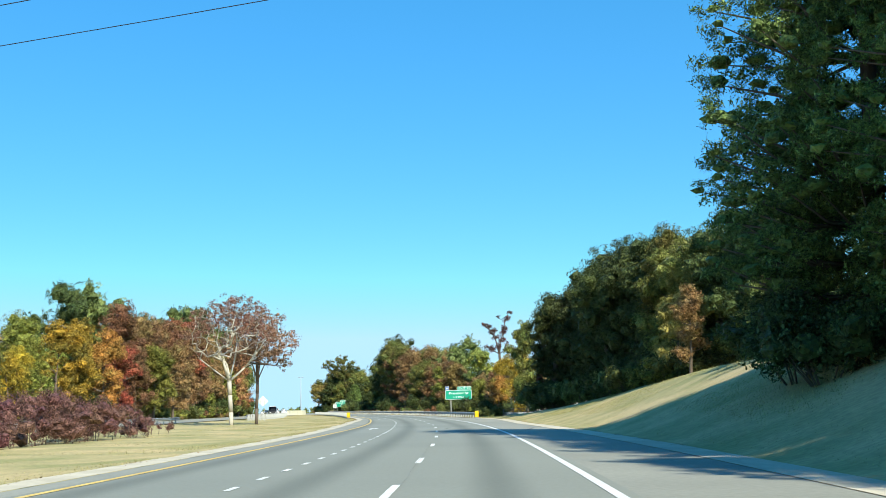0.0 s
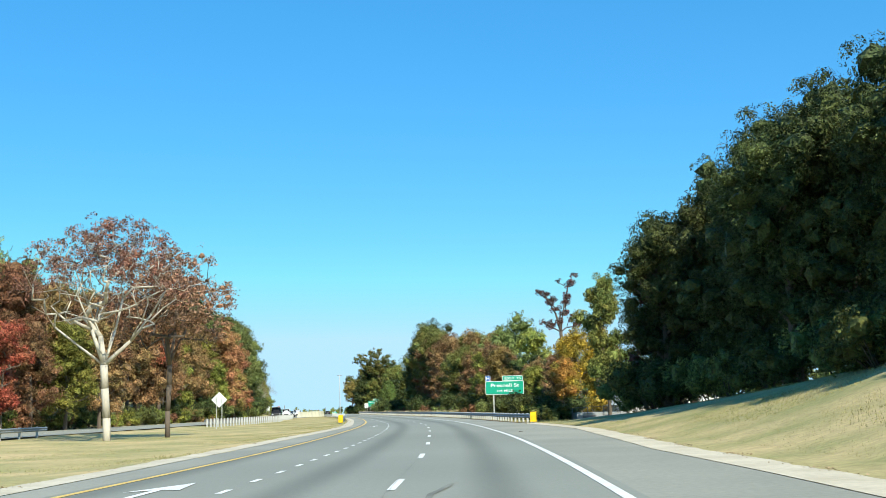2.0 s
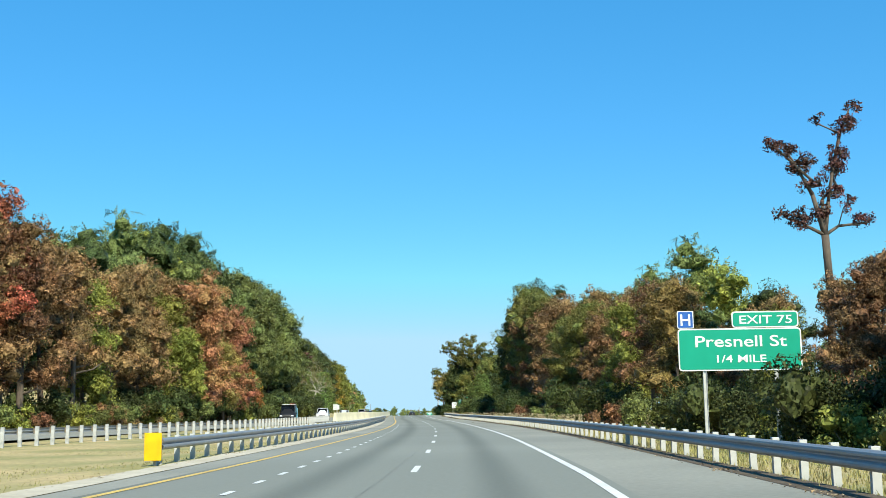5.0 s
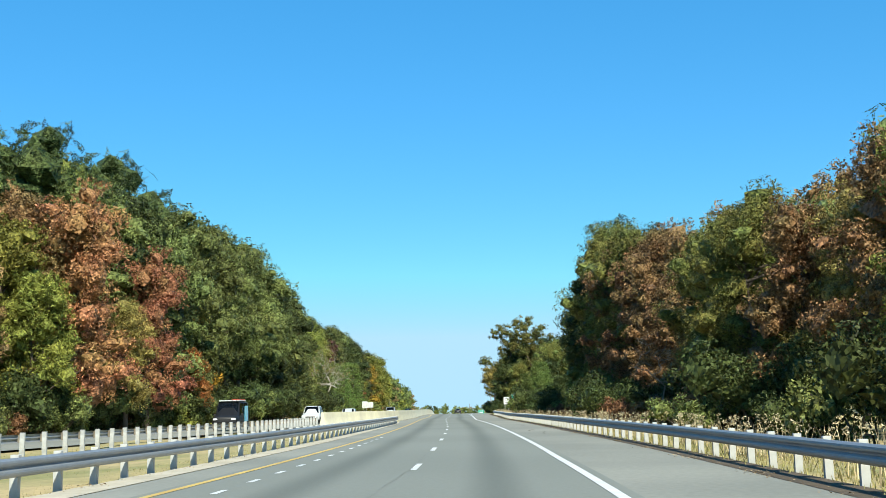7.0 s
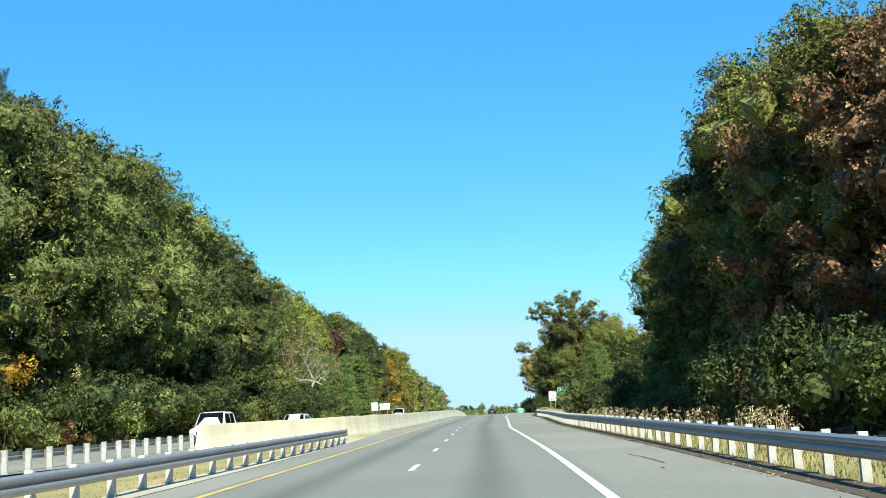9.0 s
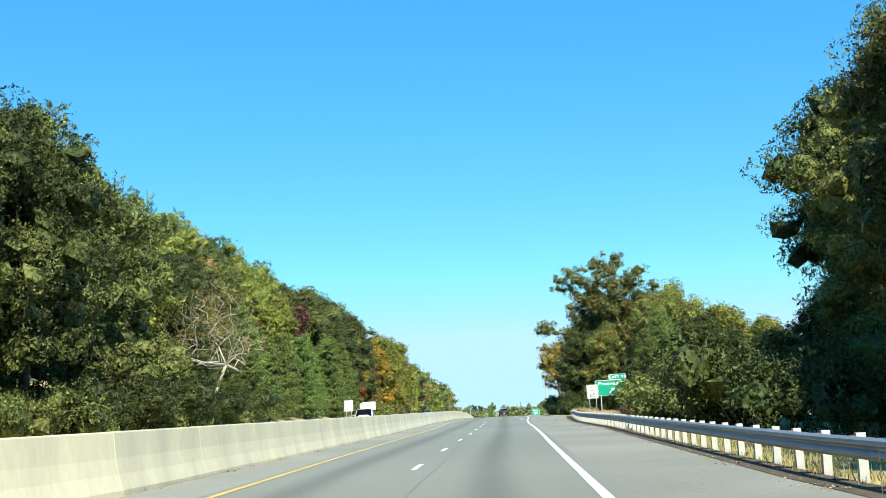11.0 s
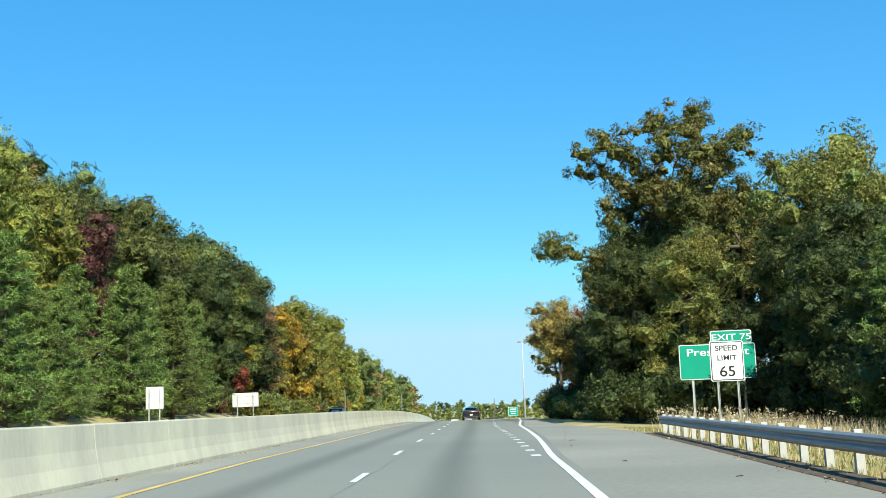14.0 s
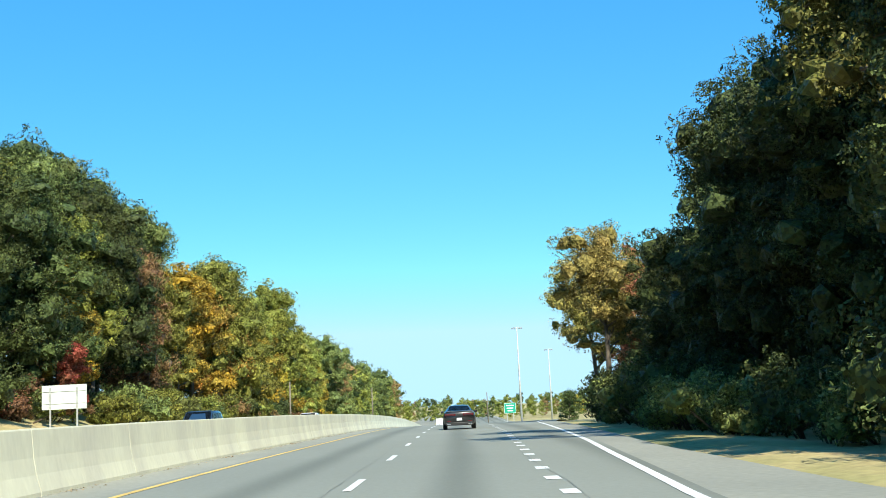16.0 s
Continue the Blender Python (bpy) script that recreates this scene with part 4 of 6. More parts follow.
wood(("oak_near", "olive_a", "rust_a", "oak_near"), 312, 326, 5.0, lambda s: 17.0, 0.8, (1.02, 1.12))
wood(("oak_near", "dark_near", "oak_near"), 328, 376, 5.5, curve(((328, 17.4), (345, 19.2), (356, 20.6), (376, 20.6))), 0.6, (1.06, 1.2))
wood(("rust_a", "green_a", "rust_a", "olive_a"), 300, 370, 7.0, curve(((300, 23.5), (350, 26))), 1.5, (0.95, 1.12))
wood(("dark_far", "green_far"), 300, 360, 10, lambda s: 31, 2, (0.85, 1.0))
wood(("bush_dark", "bush_dark", "bush_green", "bush_rust"), 206, 374, 5.5, lambda s: 12.0, 1.3, (0.5, 1.2), "shrubs at the wood's edge")
wood(("bush_dark", "bush_dark", "bush_green"), 376, 436, 3.6, curve(((374, 11.5), (452, 14.5))), 1.2, (0.9, 1.3), "shrubs at the wood's edge")
wood(("dark_a", "dark_a", "olive_b"), 380, 480, 6.5, curve(((374, 20), (470, 24))), 2, (0.36, 0.47))
for s, o, k in ((425, 13.0, 0.75), (432, 15, 0.9), (440, 17.5, 0.65)):
    plant("pine_a", s, o, k, "young pines")
plant("olive_a", 486, 27.5, 0.88)
plant("olive_b", 482, 31.5, 0.95)
plant("olive_b", 478, 36, 0.8)
plant("oak_near", 383, 20.5, 1.0)
plant("dark_tall", 391.5, 22.8, 1.12)
for s, o, k in ((470, 19, 0.5), (464, 19.8, 0.5), (476, 20.5, 0.58)):
    plant("dark_a", s, o, k)
wood(("bush_dark", "pine_a", "bush_dark"), 438, 474, 3.2, curve(((436, 16.5), (474, 20))), 0.8, (0.7, 1.05), "shrubs at the wood's edge")
plant("pine_a", 478, 19.8, 0.72, "young pines")
for s, o in ((486, 12.2), (482, 15.2), (489, 10.6), (479, 18.0), (484, 18.5), (493, 10.8)):
    plant("bush_dark", s, o, 1.0, "shrubs at the wood's edge")
plant("oak_near", 487, 14.6, 0.72)
plant("oak_near", 481, 22.8, 1.0)
plant("dark_near", 481, 20, 0.62)
plant("dark_near", 474.5, 21.5, 0.66)
plant("dark_near", 480, 28, 0.7)
plant("dark_near", 491, 11.9, 0.66)
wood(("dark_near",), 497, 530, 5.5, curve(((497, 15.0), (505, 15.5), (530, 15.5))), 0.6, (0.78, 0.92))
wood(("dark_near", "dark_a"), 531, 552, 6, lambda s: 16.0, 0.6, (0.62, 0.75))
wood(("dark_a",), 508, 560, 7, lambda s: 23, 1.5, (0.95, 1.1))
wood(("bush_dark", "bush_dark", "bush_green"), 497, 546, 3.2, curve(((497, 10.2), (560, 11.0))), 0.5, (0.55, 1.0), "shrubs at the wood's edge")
plant("golden_tall", 556, 11.8, 0.95)
plant("golden_tall", 571, 12.8, 0.92)
plant("coral_a", 563, 15.5, 0.84)
plant("dark_a", 828, 36, 0.62)
plant("red_a", 760, 39, 0.6)
plant("red_a", 768, 45, 0.62)
# median and far side
wood(("yellow_a", "olive_b", "green_b", "olive_a", "rust_a"), 112, 146, 6, lambda s: ONCOMING(s) - 10, 1.5, (0.58, 0.74))
wood(("green_far", "olive_far", "yellow_far", "rust_far"), 100, 200, 8, lambda s: ONCOMING(s) - 20, 2, (0.52, 0.64))
plant("red_a", 243, -41.0, 1.5)
for s, o, key, k in ((168, -44.5, "orange_a", 1.05), (160, -46.0, "yellow_a", 1.05), (153, -47.5, "yellow_a", 1.0), (145, -50, "olive_b", 0.62), (176, -43, "red_a", 0.85), (183, -42, "rust_a", 0.7), (190, -40, "olive_b", 0.8), (196, -37.5, "rust_a", 0.75)):
    plant(key, s, o, k)
wood(("rust_a", "rust_b", "olive_b", "rust_a", "rust_b"), 186, 292, 5.5, lambda s: ONCOMING(s) - 10.5, 1.2, (0.93, 1.15))
plant("coral_a", 304, -28.6, 0.92)
plant("orange_a", 317, -27.4, 0.62)
plant("coral_a", 290, -30.4, 1.1)
plant("golden", 297, -28.4, 0.72)
plant("olive_b", 286, -32.0, 0.8)
wood(("green_far", "dark_far", "rust_far"), 195, 300, 7.5, lambda s: ONCOMING(s) - 20, 2, (0.95, 1.2))
wood(("green_a", "green_b", "dark_a", "green_a"), 305, 406, 6, curve(((292, -33.5), (340, -31), (402, -30.5), (427, -31))), 1.2, (1.05, 1.25))
plant("green_b", 411, -31.5, 1.14)
plant("olive_b", 417, -32.5, 1.12)
wood(("green_far", "olive_far", "dark_far"), 296, 402, 7, curve(((292, -43), (402, -41))), 2, (1.32, 1.5))
plant("yellow_a", 326, -32.0, 1.32)
wood(("bush_dark", "bush_dark", "bush_green"), 268, 442, 3.4, curve(((268, -34.5), (300, -31.0), (340, -27.5), (404, -27), (442, -27.5))), 0.8, (0.9, 1.4), "shrubs at the wood's edge")
wood(("green_a", "dark_a", "olive_b", "yellow_a", "dark_a", "olive_a", "rust_a"), 549, 602, 5.0, lambda s: -32.5, 1.2, (0.8, 1.05))
wood(("pine_a",), 440, 536, 3.8, lambda s: -28.8, 1.5, (0.75, 1.2), "young pines on the far bank")
wood(("olive_a", "green_a", "olive_b", "dark_a", "green_b", "olive_a"), 408, 478, 6, lambda s: -38.5, 1.8, (0.82, 1.0))
wood(("olive_a", "green_a", "dark_a", "green_b", "olive_a"), 480, 556, 5.5, lambda s: -39, 1.8, (1.0, 1.15))
wood(("olive_a", "green_a", "dark_a", "green_b"), 558, 612, 5.5, lambda s: -39, 1.8, (1.08, 1.25))
wood(("green_far", "olive_far", "dark_far"), 404, 478, 6, lambda s: -50, 3, (0.62, 0.78))
wood(("green_far", "olive_far", "rust_far", "dark_far"), 478, 640, 6, lambda s: -49, 3, (1.15, 1.35))
wood(("bush_olive", "bush_green", "bush_olive", "bush_dark", "bush_rust"), 540, 740, 3.6, lambda s: -28.2 if s > 560 else -30.5, 0.8, (0.8, 1.4), "shrubs at the wood's edge")
plant("red_a", 556, -29.0, 0.46)
plant("dark_a", 575, -34.0, 1.12)
plant("maroon_a", 516, -34.5, 1.12)
wood(("yellow_a", "olive_b", "yellow_a", "olive_a", "orange_a"), 602, 735, 5.0, lambda s: -32, 1.5, (1.1, 1.4))
wood(("green_far", "dark_far", "rust_far", "olive_far"), 735, 1050, 7, lambda s: -33, 4, (1.0, 1.3), "distant wood")
wood(("green_far", "rust_far", "olive_far", "dark_far"), 680, 1050, 13, lambda s: -46, 4, (0.9, 1.15), "distant wood")
wood(("green_far", "rust_far", "yellow_far", "dark_far"), 860, 1100, 14, lambda s: 62, 8, (0.5, 0.7), "distant wood")
for row in range(4):
    o = -110.0
    while o < 160:
        plant(random.choice(("green_far", "rust_far", "olive_far", "dark_far", "olive_far")), 1040 + 30 * row + random.uniform(-10, 10), o, random.uniform(0.42, 0.58) + 0.05 * row, "distant wood")
        o += random.uniform(5, 8)
wood(("bush_green", "bush_olive", "bush_rust", "bush_dark"), 150, 340, 4.5, curve(((150, -47), (200, -42), (255, -35.5), (300, -30.5), (340, -26), (404, -25))), 0.7, (0.7, 1.1), "shrubs at the wood's edge")
wood(("dark_far", "green_far", "olive_far"), 150, 235, 7, lambda s: 50, 3, (0.45, 0.6))
for o in (-62, -76, -92, -112):
    wood(("green_far", "olive_far", "rust_far", "dark_far"), 90, 700, 16, lambda s: ONCOMING(s) + 16 + o, 4, (0.6, 0.82))
for o in (42, 56, 72):
    wood(("green_far", "olive_far", "rust_far", "dark_far"), 225, 560, 16, lambda s: o, 4, (0.58, 0.72))
join_mass("woodland", "deep autumn woodland behind the roadside trees, with unseen shading rows by the bank", "woods")
PALE = limb_tree("sycamore_tree", "pale-barked half-bare tree in the grassy median", ((0, 0, -0.4), (0.05, 0, 1.6), (0.15, 0.1, 3.6), (0.25, 0.1, 5.2)), fan(320, 5.0, 15.2, 6.6, 31), PALE_BARK, 0.0175, 31, 17000, TAWNY, 0.1, (0.4, 0.85), 0.7, 0.0, "pale forking trunk and bare limbs",
                 limbs=(((-0.5, 0.2, 7.5), (-1.2, 0.3, 10.2), (-1.6, 0.2, 12.8)), ((0.9, -0.3, 7.2), (1.9, -0.2, 9.4), (2.6, 0.2, 11.6)), ((-1.4, -0.6, 6.8), (-2.9, -0.9, 8.6), (-4.0, -1.0, 10.2)), ((0.6, 1.0, 7.6), (0.8, 2.2, 9.8), (0.7, 3.0, 12.0)), ((0.4, -1.2, 7.6), (0.7, -2.4, 10.0), (0.8, -3.2, 12.2)), ((2.0, 0.7, 6.6), (3.6, 1.2, 7.9), (4.8, 1.2, 9.4))))
PALE.matrix_basis = Matrix.Translation(ground_at(136.5, -23.6, 0.05)) @ pose(0, 0, 0, 0, 0, 160)
SECOND = limb_tree("broadleaf_tree", "thin brown-leaved tree with bare limbs in the median", ((0, 0, -0.4), (0, 0, 2.0), (0.1, 0, 4.0), (0.1, 0, 5.5)), fan(260, 4.8, 14.8, 5.6, 33, 70), BARK, 0.015, 33, 17000, TAWNY, 0.12, (0.5, 1.0), 0.45, 0.3, "grey trunk and thin limbs",
                   limbs=(((-0.6, 0.4, 7.6), (-1.4, 0.8, 10.4)), ((1.0, -0.3, 7.4), (2.2, -0.4, 9.8)), ((0.2, 1.2, 8.0), (0.4, 2.2, 11.0)), ((0.2, -1.2, 7.8), (0.0, -2.4, 10.4))))
SECOND.matrix_basis = Matrix.Translation(ground_at(146.2, -21.4, 0.05))
DEAD = limb_tree("dead_tree", "dead tree with clinging brown leaves", ((0, 0, -0.4), (0.1, 0, 5.0), (0.2, 0, 9.0), (0.1, 0, 12.0)),
                 lobes(((-2.9, 0, 17.4, 0.6), (-2.0, 0, 17.2, 0.6), (-1.2, 0, 16.2, 0.7), (-0.4, 0, 14.9, 0.7), (0.6, 0, 14.4, 0.7), (0.9, 0, 15.8, 0.7), (1.1, 0, 17.2, 0.8), (1.6, 0, 18.6, 0.8), (2.1, 0, 19.6, 0.7), (-0.1, 0, 13.2, 0.8), (1.6, 0, 13.8, 0.7), (2.3, 0, 12.9, 0.6), (-1.2, 0, 12.6, 0.7), (-2.0, 0, 13.2, 0.6), (0.2, 0, 18.8, 0.5)), 90, 35, 0.2), BARK, 0.028, 35, 4200, MAROON, 0.15, (0.3, 0.55), 0.0, 0.0, "grey trunk and stubby limbs",
                 limbs=(((0.4, 0, 14.0), (0.8, 0, 16.0), (1.3, 0, 18.0), (1.9, 0, 19.4)), ((-0.5, 0, 14.4), (-1.4, 0, 16.2), (-2.6, 0, 17.3))))
DEAD.matrix_basis = Matrix.Translation(ground_at(211.3, 20.9, 0.05)) @ pose(0, 0, 0, 0, 0, turn_at(211))
BARE = limb_tree("bare_tree", "pale leafless tree leaning out of the wood", ((0, 0, -0.4), (0.3, 0, 2.0), (0.8, 0, 4.0), (1.4, 0, 6.0)), fan(340, 3.5, 13.5, 5.4, 37, 75), PALE_BARK, 0.009, 37, 4000, GOLDEN, 0.1, (0.4, 0.8), 0.5, 0.0, "pale thin trunk and twigs",
                 limbs=(((2.4, 0.2, 8.5), (3.6, 0.3, 11.5)), ((0.4, 0.6, 7.6), (-0.8, 1.0, 9.6)), ((2.0, -1.0, 7.2), (3.8, -1.8, 8.6)), ((1.4, 1.6, 7.8), (1.8, 3.0, 10.0))))
BARE.matrix_basis = Matrix.Translation(ground_at(421, -26.6, 0.05)) @ pose(0, 0, 0, 0, 6, turn_at(425))
THICKET = limb_tree("bare_thicket", "grey leafless thicket of thin stems behind the guardrail", ((0, 0, -0.4), (0, 0, 0.6), (0.1, 0, 1.0), (0.1, 0, 1.4)), fan(90, 0.8, 6.4, 2.4, 39, 50), GREY_BARK, 0.006, 39, note="grey thin stems")
THICKET.matrix_basis = Matrix.Translation(ground_at(276.2, 11.2, 0.05))
OAK = limb_tree("oak_tree", "broad spreading oak with olive leaves and open gaps", ((0, 0, -0.4), (0.1, 0, 3.0), (0.1, 0.1, 6.5), (0.2, 0, 10.0)),
                lobes(((0.5, 0, 20.5, 4.6), (-4.6, 0.5, 20.2, 2.9), (5.6, -0.5, 20.0, 3.1), (1.2, 0, 23.2, 2.6), (-2.6, 1.0, 16.4, 3.6), (4.6, 0.5, 15.2, 4.2), (0.0, -2.0, 14.5, 4.8), (-6.6, 0.0, 12.6, 2.0), (-8.9, 0.2, 13.2, 1.5), (1.0, 4.5, 17.0, 4.2), (0.5, -4.5, 18.0, 3.8), (-3.0, -1.0, 10.5, 3.6), (4.5, -1.0, 9.8, 4.0)), 340, 41), BARK, 0.028, 41, 52000, OAK_LEAF, 0.15, (0.7, 1.3), 0.0, 0.5, "dark trunk and spreading limbs")
OAK.matrix_basis = Matrix.Translation(ground_at(498.5, 15.9, 0.05)) @ pose(0, 0, 0, 0, 0, turn_at(498))

# ---- signs ----
def words(text, height, material, parent, x, z, y=-0.03, name="lettering", wide=1.0):
    """Raised flat lettering in the built-in font, centred at x, standing on z, facing -y."""
    cu = bpy.data.curves.new(name, "FONT")
    cu.body, cu.align_x, cu.size, cu.extrude = text, "CENTER", height / 0.72, 0.003
    cu.offset = height * 0.012
    tmp = bpy.data.objects.new(name, cu)
    me = bpy.data.meshes.new_from_object(tmp)
    bpy.data.objects.remove(tmp)
    me.transform(Matrix.Translation((x, y, z)) @ pose(0, 0, 0, 90, 0, 0) @ Matrix.Diagonal((wide, 1, 1, 1)))
    return part(name, me, material, parent)


def plate(name, w, h, z, material, parent, x=0.0, y=0.0, corner=0.12, thick=0.02, label=""):
    """A flat panel with rounded corners that faces -y."""
    bm = bmesh.new()
    ring = []
    for cx, cz, a0 in ((w / 2 - corner, h / 2 - corner, 0), (-w / 2 + corner, h / 2 - corner, 90), (-w / 2 + corner, -h / 2 + corner, 180), (w / 2 - corner, -h / 2 + corner, 270)):
        for k in range(5):
            a = radians(a0 + k * 22.5)
            ring.append((x + cx + corner * math.cos(a), z + cz + corner * math.sin(a)))
    front = [bm.verts.new((px, y - thick / 2, pz)) for px, pz in ring]
    back = [bm.verts.new((px, y + thick / 2, pz)) for px, pz in ring]
    bm.faces.new(front)
    bm.faces.new(back[::-1])
    n = len(ring)
    for k in range(n):
        bm.faces.new((front[k], back[k], back[(k + 1) % n], front[(k + 1) % n]))
    bmesh.ops.recalc_face_normals(bm, faces=bm.faces)
    return part(name, bm, material, parent, label)


def sign_post(parent, x, top, y=0.06, w=0.1, material=None):
    bm = bmesh.new()
    box(bm, x - w / 2, x + w / 2, y - 0.006, y + 0.006, -0.6, top)
    box(bm, x - w / 2 - 0.002, x - w / 2 + 0.01, y - 0.05, y + 0.05, -0.6, top)
    box(bm, x + w / 2 - 0.01, x + w / 2 + 0.002, y - 0.05, y + 0.05, -0.6, top)
    part("post", bm, material or POST_STEEL, parent, "galvanised steel post")


def guide_sign(m, w, h, z0, tab_w, tab_x, lines, label, hospital=False, arrow=False, tab_h=0.58, legs=0.29):
    """A green guide sign with a white rim, an exit tab, and its posts."""
    root = thing("guide_sign", label, "road sign", "green guide signs", m)
    for name, ww, hh, x, z in (("sign_panel", w, h, 0, z0 + h / 2), ("exit_tab", tab_w, tab_h, tab_x, z0 + h + tab_h / 2 + 0.02)):
        rim = plate(name, ww, hh, z, SIGN_WHITE, root, x, label="white rim")
        plate("green_face", ww - 0.09, hh - 0.09, z, SIGN_GREEN, rim, x, y=-0.012, corner=0.09, label="green reflective face")
    for text, size, x, z in lines:
        words(text, size, SIGN_WHITE, root, x, z, wide=1.38)
    if hospital:
        rim = plate("hospital_plate", 0.58, 0.62, z0 + h + 0.33, SIGN_WHITE, root, -w / 2 + 0.29, corner=0.04)
        plate("blue_face", 0.52, 0.56, z0 + h + 0.33, SIGN_BLUE, rim, -w / 2 + 0.29, y=-0.012, corner=0.03)
        words("H", 0.42, SIGN_WHITE, root, -w / 2 + 0.29, z0 + h + 0.12)
    if arrow:
        bm = bmesh.new()
        shaft, head = ((-0.42, -0.075), (0.07, -0.075), (0.07, 0.075), (-0.42, 0.075)), ((0.07, -0.27), (0.42, 0), (0.07, 0.27))
        q = Matrix.Translation((0.05, -0.04, z0 + 0.66)) @ pose(0, 0, 0, 90, 0, 0) @ pose(0, 0, 0, 0, 0, 45)
        for pts in (shaft, head):
            bm.faces.new([bm.verts.new(q @ Vector((a * 1.15, b * 1.15, 0))) for a, b in pts])
        part("arrow", bm, SIGN_WHITE, root, "white arrow pointing up to the exit")
    for x in (-w * legs, w * legs):
        sign_post(root, x, z0 + h * 0.95, w=0.13)
    return root


S1 = at(186.5, 9.4)
S1.z = -0.3
guide_sign(Matrix.Translation(S1) @ pose(0, 0, 0, 0, 0, turn_at(186) - 2), 4.35, 1.5, 2.95, 2.35, 0.93,
           (("EXIT 75", 0.3, 0.95, 4.61), ("Presnell St", 0.4, 0.02, 3.8), ("1/4 MILE", 0.27, -0.0, 3.24)), "green exit guide sign with hospital plate on two steel posts", hospital=True)
S2 = at(478.9, 14.72, -0.95)
guide_sign(Matrix.Translation(S2) @ pose(0, 0, 0, 0, 0, turn_at(479) - 6), 4.45, 2.07, 3.35, 2.4, 0.86,
           (("EXIT 75", 0.37, 0.88, 5.63), ("Presnell St", 0.45, 0.02, 4.75)), "green exit guide sign with a white arrow at the exit lane", arrow=True, tab_h=0.76, legs=0.335)
S3 = at(752, 13.8)
far_sign = thing("guide_sign", "small distant green guide sign past the crest", "road sign", "green guide signs", Matrix.Translation(S3) @ pose(0, 0, 0, 0, 0, turn_at(752)))
rim = plate("sign_panel", 2.9, 2.5, 4.9, SIGN_WHITE, far_sign)
plate("green_face", 2.76, 2.36, 4.9, SIGN_GREEN, rim, y=-0.012)
for k in range(3):
    plate("text_bar", 1.9 - 0.3 * k, 0.26, 5.55 - 0.65 * k, SIGN_WHITE, far_sign, y=-0.02, corner=0.03)
for x in (-0.8, 0.8):
    sign_post(far_sign, x, 6.0, w=0.14)

limit = thing("speed_limit_sign", "white speed limit sign with black lettering on two posts", "road sign", m=Matrix.Translation(at(456.8, 10.2, -0.15)) @ pose(0, 0, 0, 0, 0, turn_at(457) - 1) @ Matrix.Diagonal((1.1, 1.1, 1.1, 1)))
rim = plate("sign_panel", 1.22, 1.45, 2.65, SIGN_WHITE, limit, corner=0.06, label="white reflective panel")
for k, (ww, hh) in enumerate(((1.16, 1.39), (1.1, 1.33))):
    plate("border" if k == 0 else "white_face", ww, hh, 2.65, (SIGN_BLACK, SIGN_WHITE)[k], rim, y=-0.008 - 0.004 * k, corner=0.05)
words("SPEED", 0.19, SIGN_BLACK, limit, 0, 3.03, wide=1.15)
words("LIMIT", 0.19, SIGN_BLACK, limit, 0, 2.68, wide=1.15)
words("65", 0.38, SIGN_BLACK, limit, 0, 2.1, wide=1.15)
for x in (-0.36, 0.36):
    sign_post(limit, x, 3.3, w=0.07)


def diamond(s, o, z, label):
    root = thing("warning_sign", label, "road sign", "backs of warning signs", Matrix.Translation(ground_at(s, o)) @ pose(0, 0, 0, 0, 0, turn_at(s)))
    bm = box(bmesh.new(), -0.61, 0.61, -0.01, 0.01, -0.61, 0.61)
    bm.transform(Matrix.Translation((0, 0, z)) @ pose(0, 0, 0, 0, 45, 0))
    part("sign_panel", bm, SIGN_BACK, root, "plain pale back of a diamond panel")
    for x in (-0.3, 0.3):
        sign_post(root, x, z + 0.3, y=-0.07, w=0.07)


def back_sign(s, o, w, h, z, label, slant=0.0):
    root = thing("road_sign", label, "road sign", "backs of oncoming signs", Matrix.Translation(ground_at(s, o)) @ pose(0, 0, 0, 0, 0, turn_at(s) + slant))
    plate("sign_panel", w, h, z, SIGN_BACK, root, corner=0.05, label="plain pale back of a panel")
    for k in range(2):
        bm = box(bmesh.new(), -w / 2 + 0.05, w / 2 - 0.05, -0.05, -0.012, z - h / 4 + k * h / 2 - 0.025, z - h / 4 + k * h / 2 + 0.025)
        part("stiffener", bm, SIGN_BACK, root)
    for x in (-w * 0.3, w * 0.3):
        sign_post(root, x, z + h * 0.4, y=-0.08, w=0.08)


diamond(184.5, -22.3, 3.15, "pale back of a diamond warning sign in the median")
diamond(194, -42.3, 2.3, "pale back of a diamond warning sign across the oncoming road")
back_sign(498, -24.1, 1.36, 1.68, 2.8, "pale back of a tall sign beside the oncoming road")
back_sign(547, -26.6, 3.2, 1.65, 2.5, "pale back of a wide sign beside the oncoming road", -6)
back_sign(333.6, -29.3, 1.5, 1.2, 2.6, "pale back of a sign at the wood's edge")


# ---- light masts, utility poles and wires ----
def mast(s, o, h, label):
    root = thing("light_mast", label, "light pole", "highway light masts", Matrix.Translation(at(s, o)))
    part("pole", tube(bmesh.new(), [(0, 0, -0.5), (0, 0, h * 0.5), (0, 0, h)], [0.42, 0.3, 0.16], 10), POST_STEEL, root)
    bm = tube(bmesh.new(), [(-1.7, 0, h - 0.2), (1.7, 0, h - 0.2)], [0.09, 0.09], 6)
    part("crossarm", bm, POST_STEEL, root)
    for x in (-1.6, -0.8, 0.8, 1.6):
        part("luminaire", box(bmesh.new(), x - 0.3, x + 0.3, -0.35, 0.35, h - 0.75, h - 0.32, 0.05), STEEL, root)


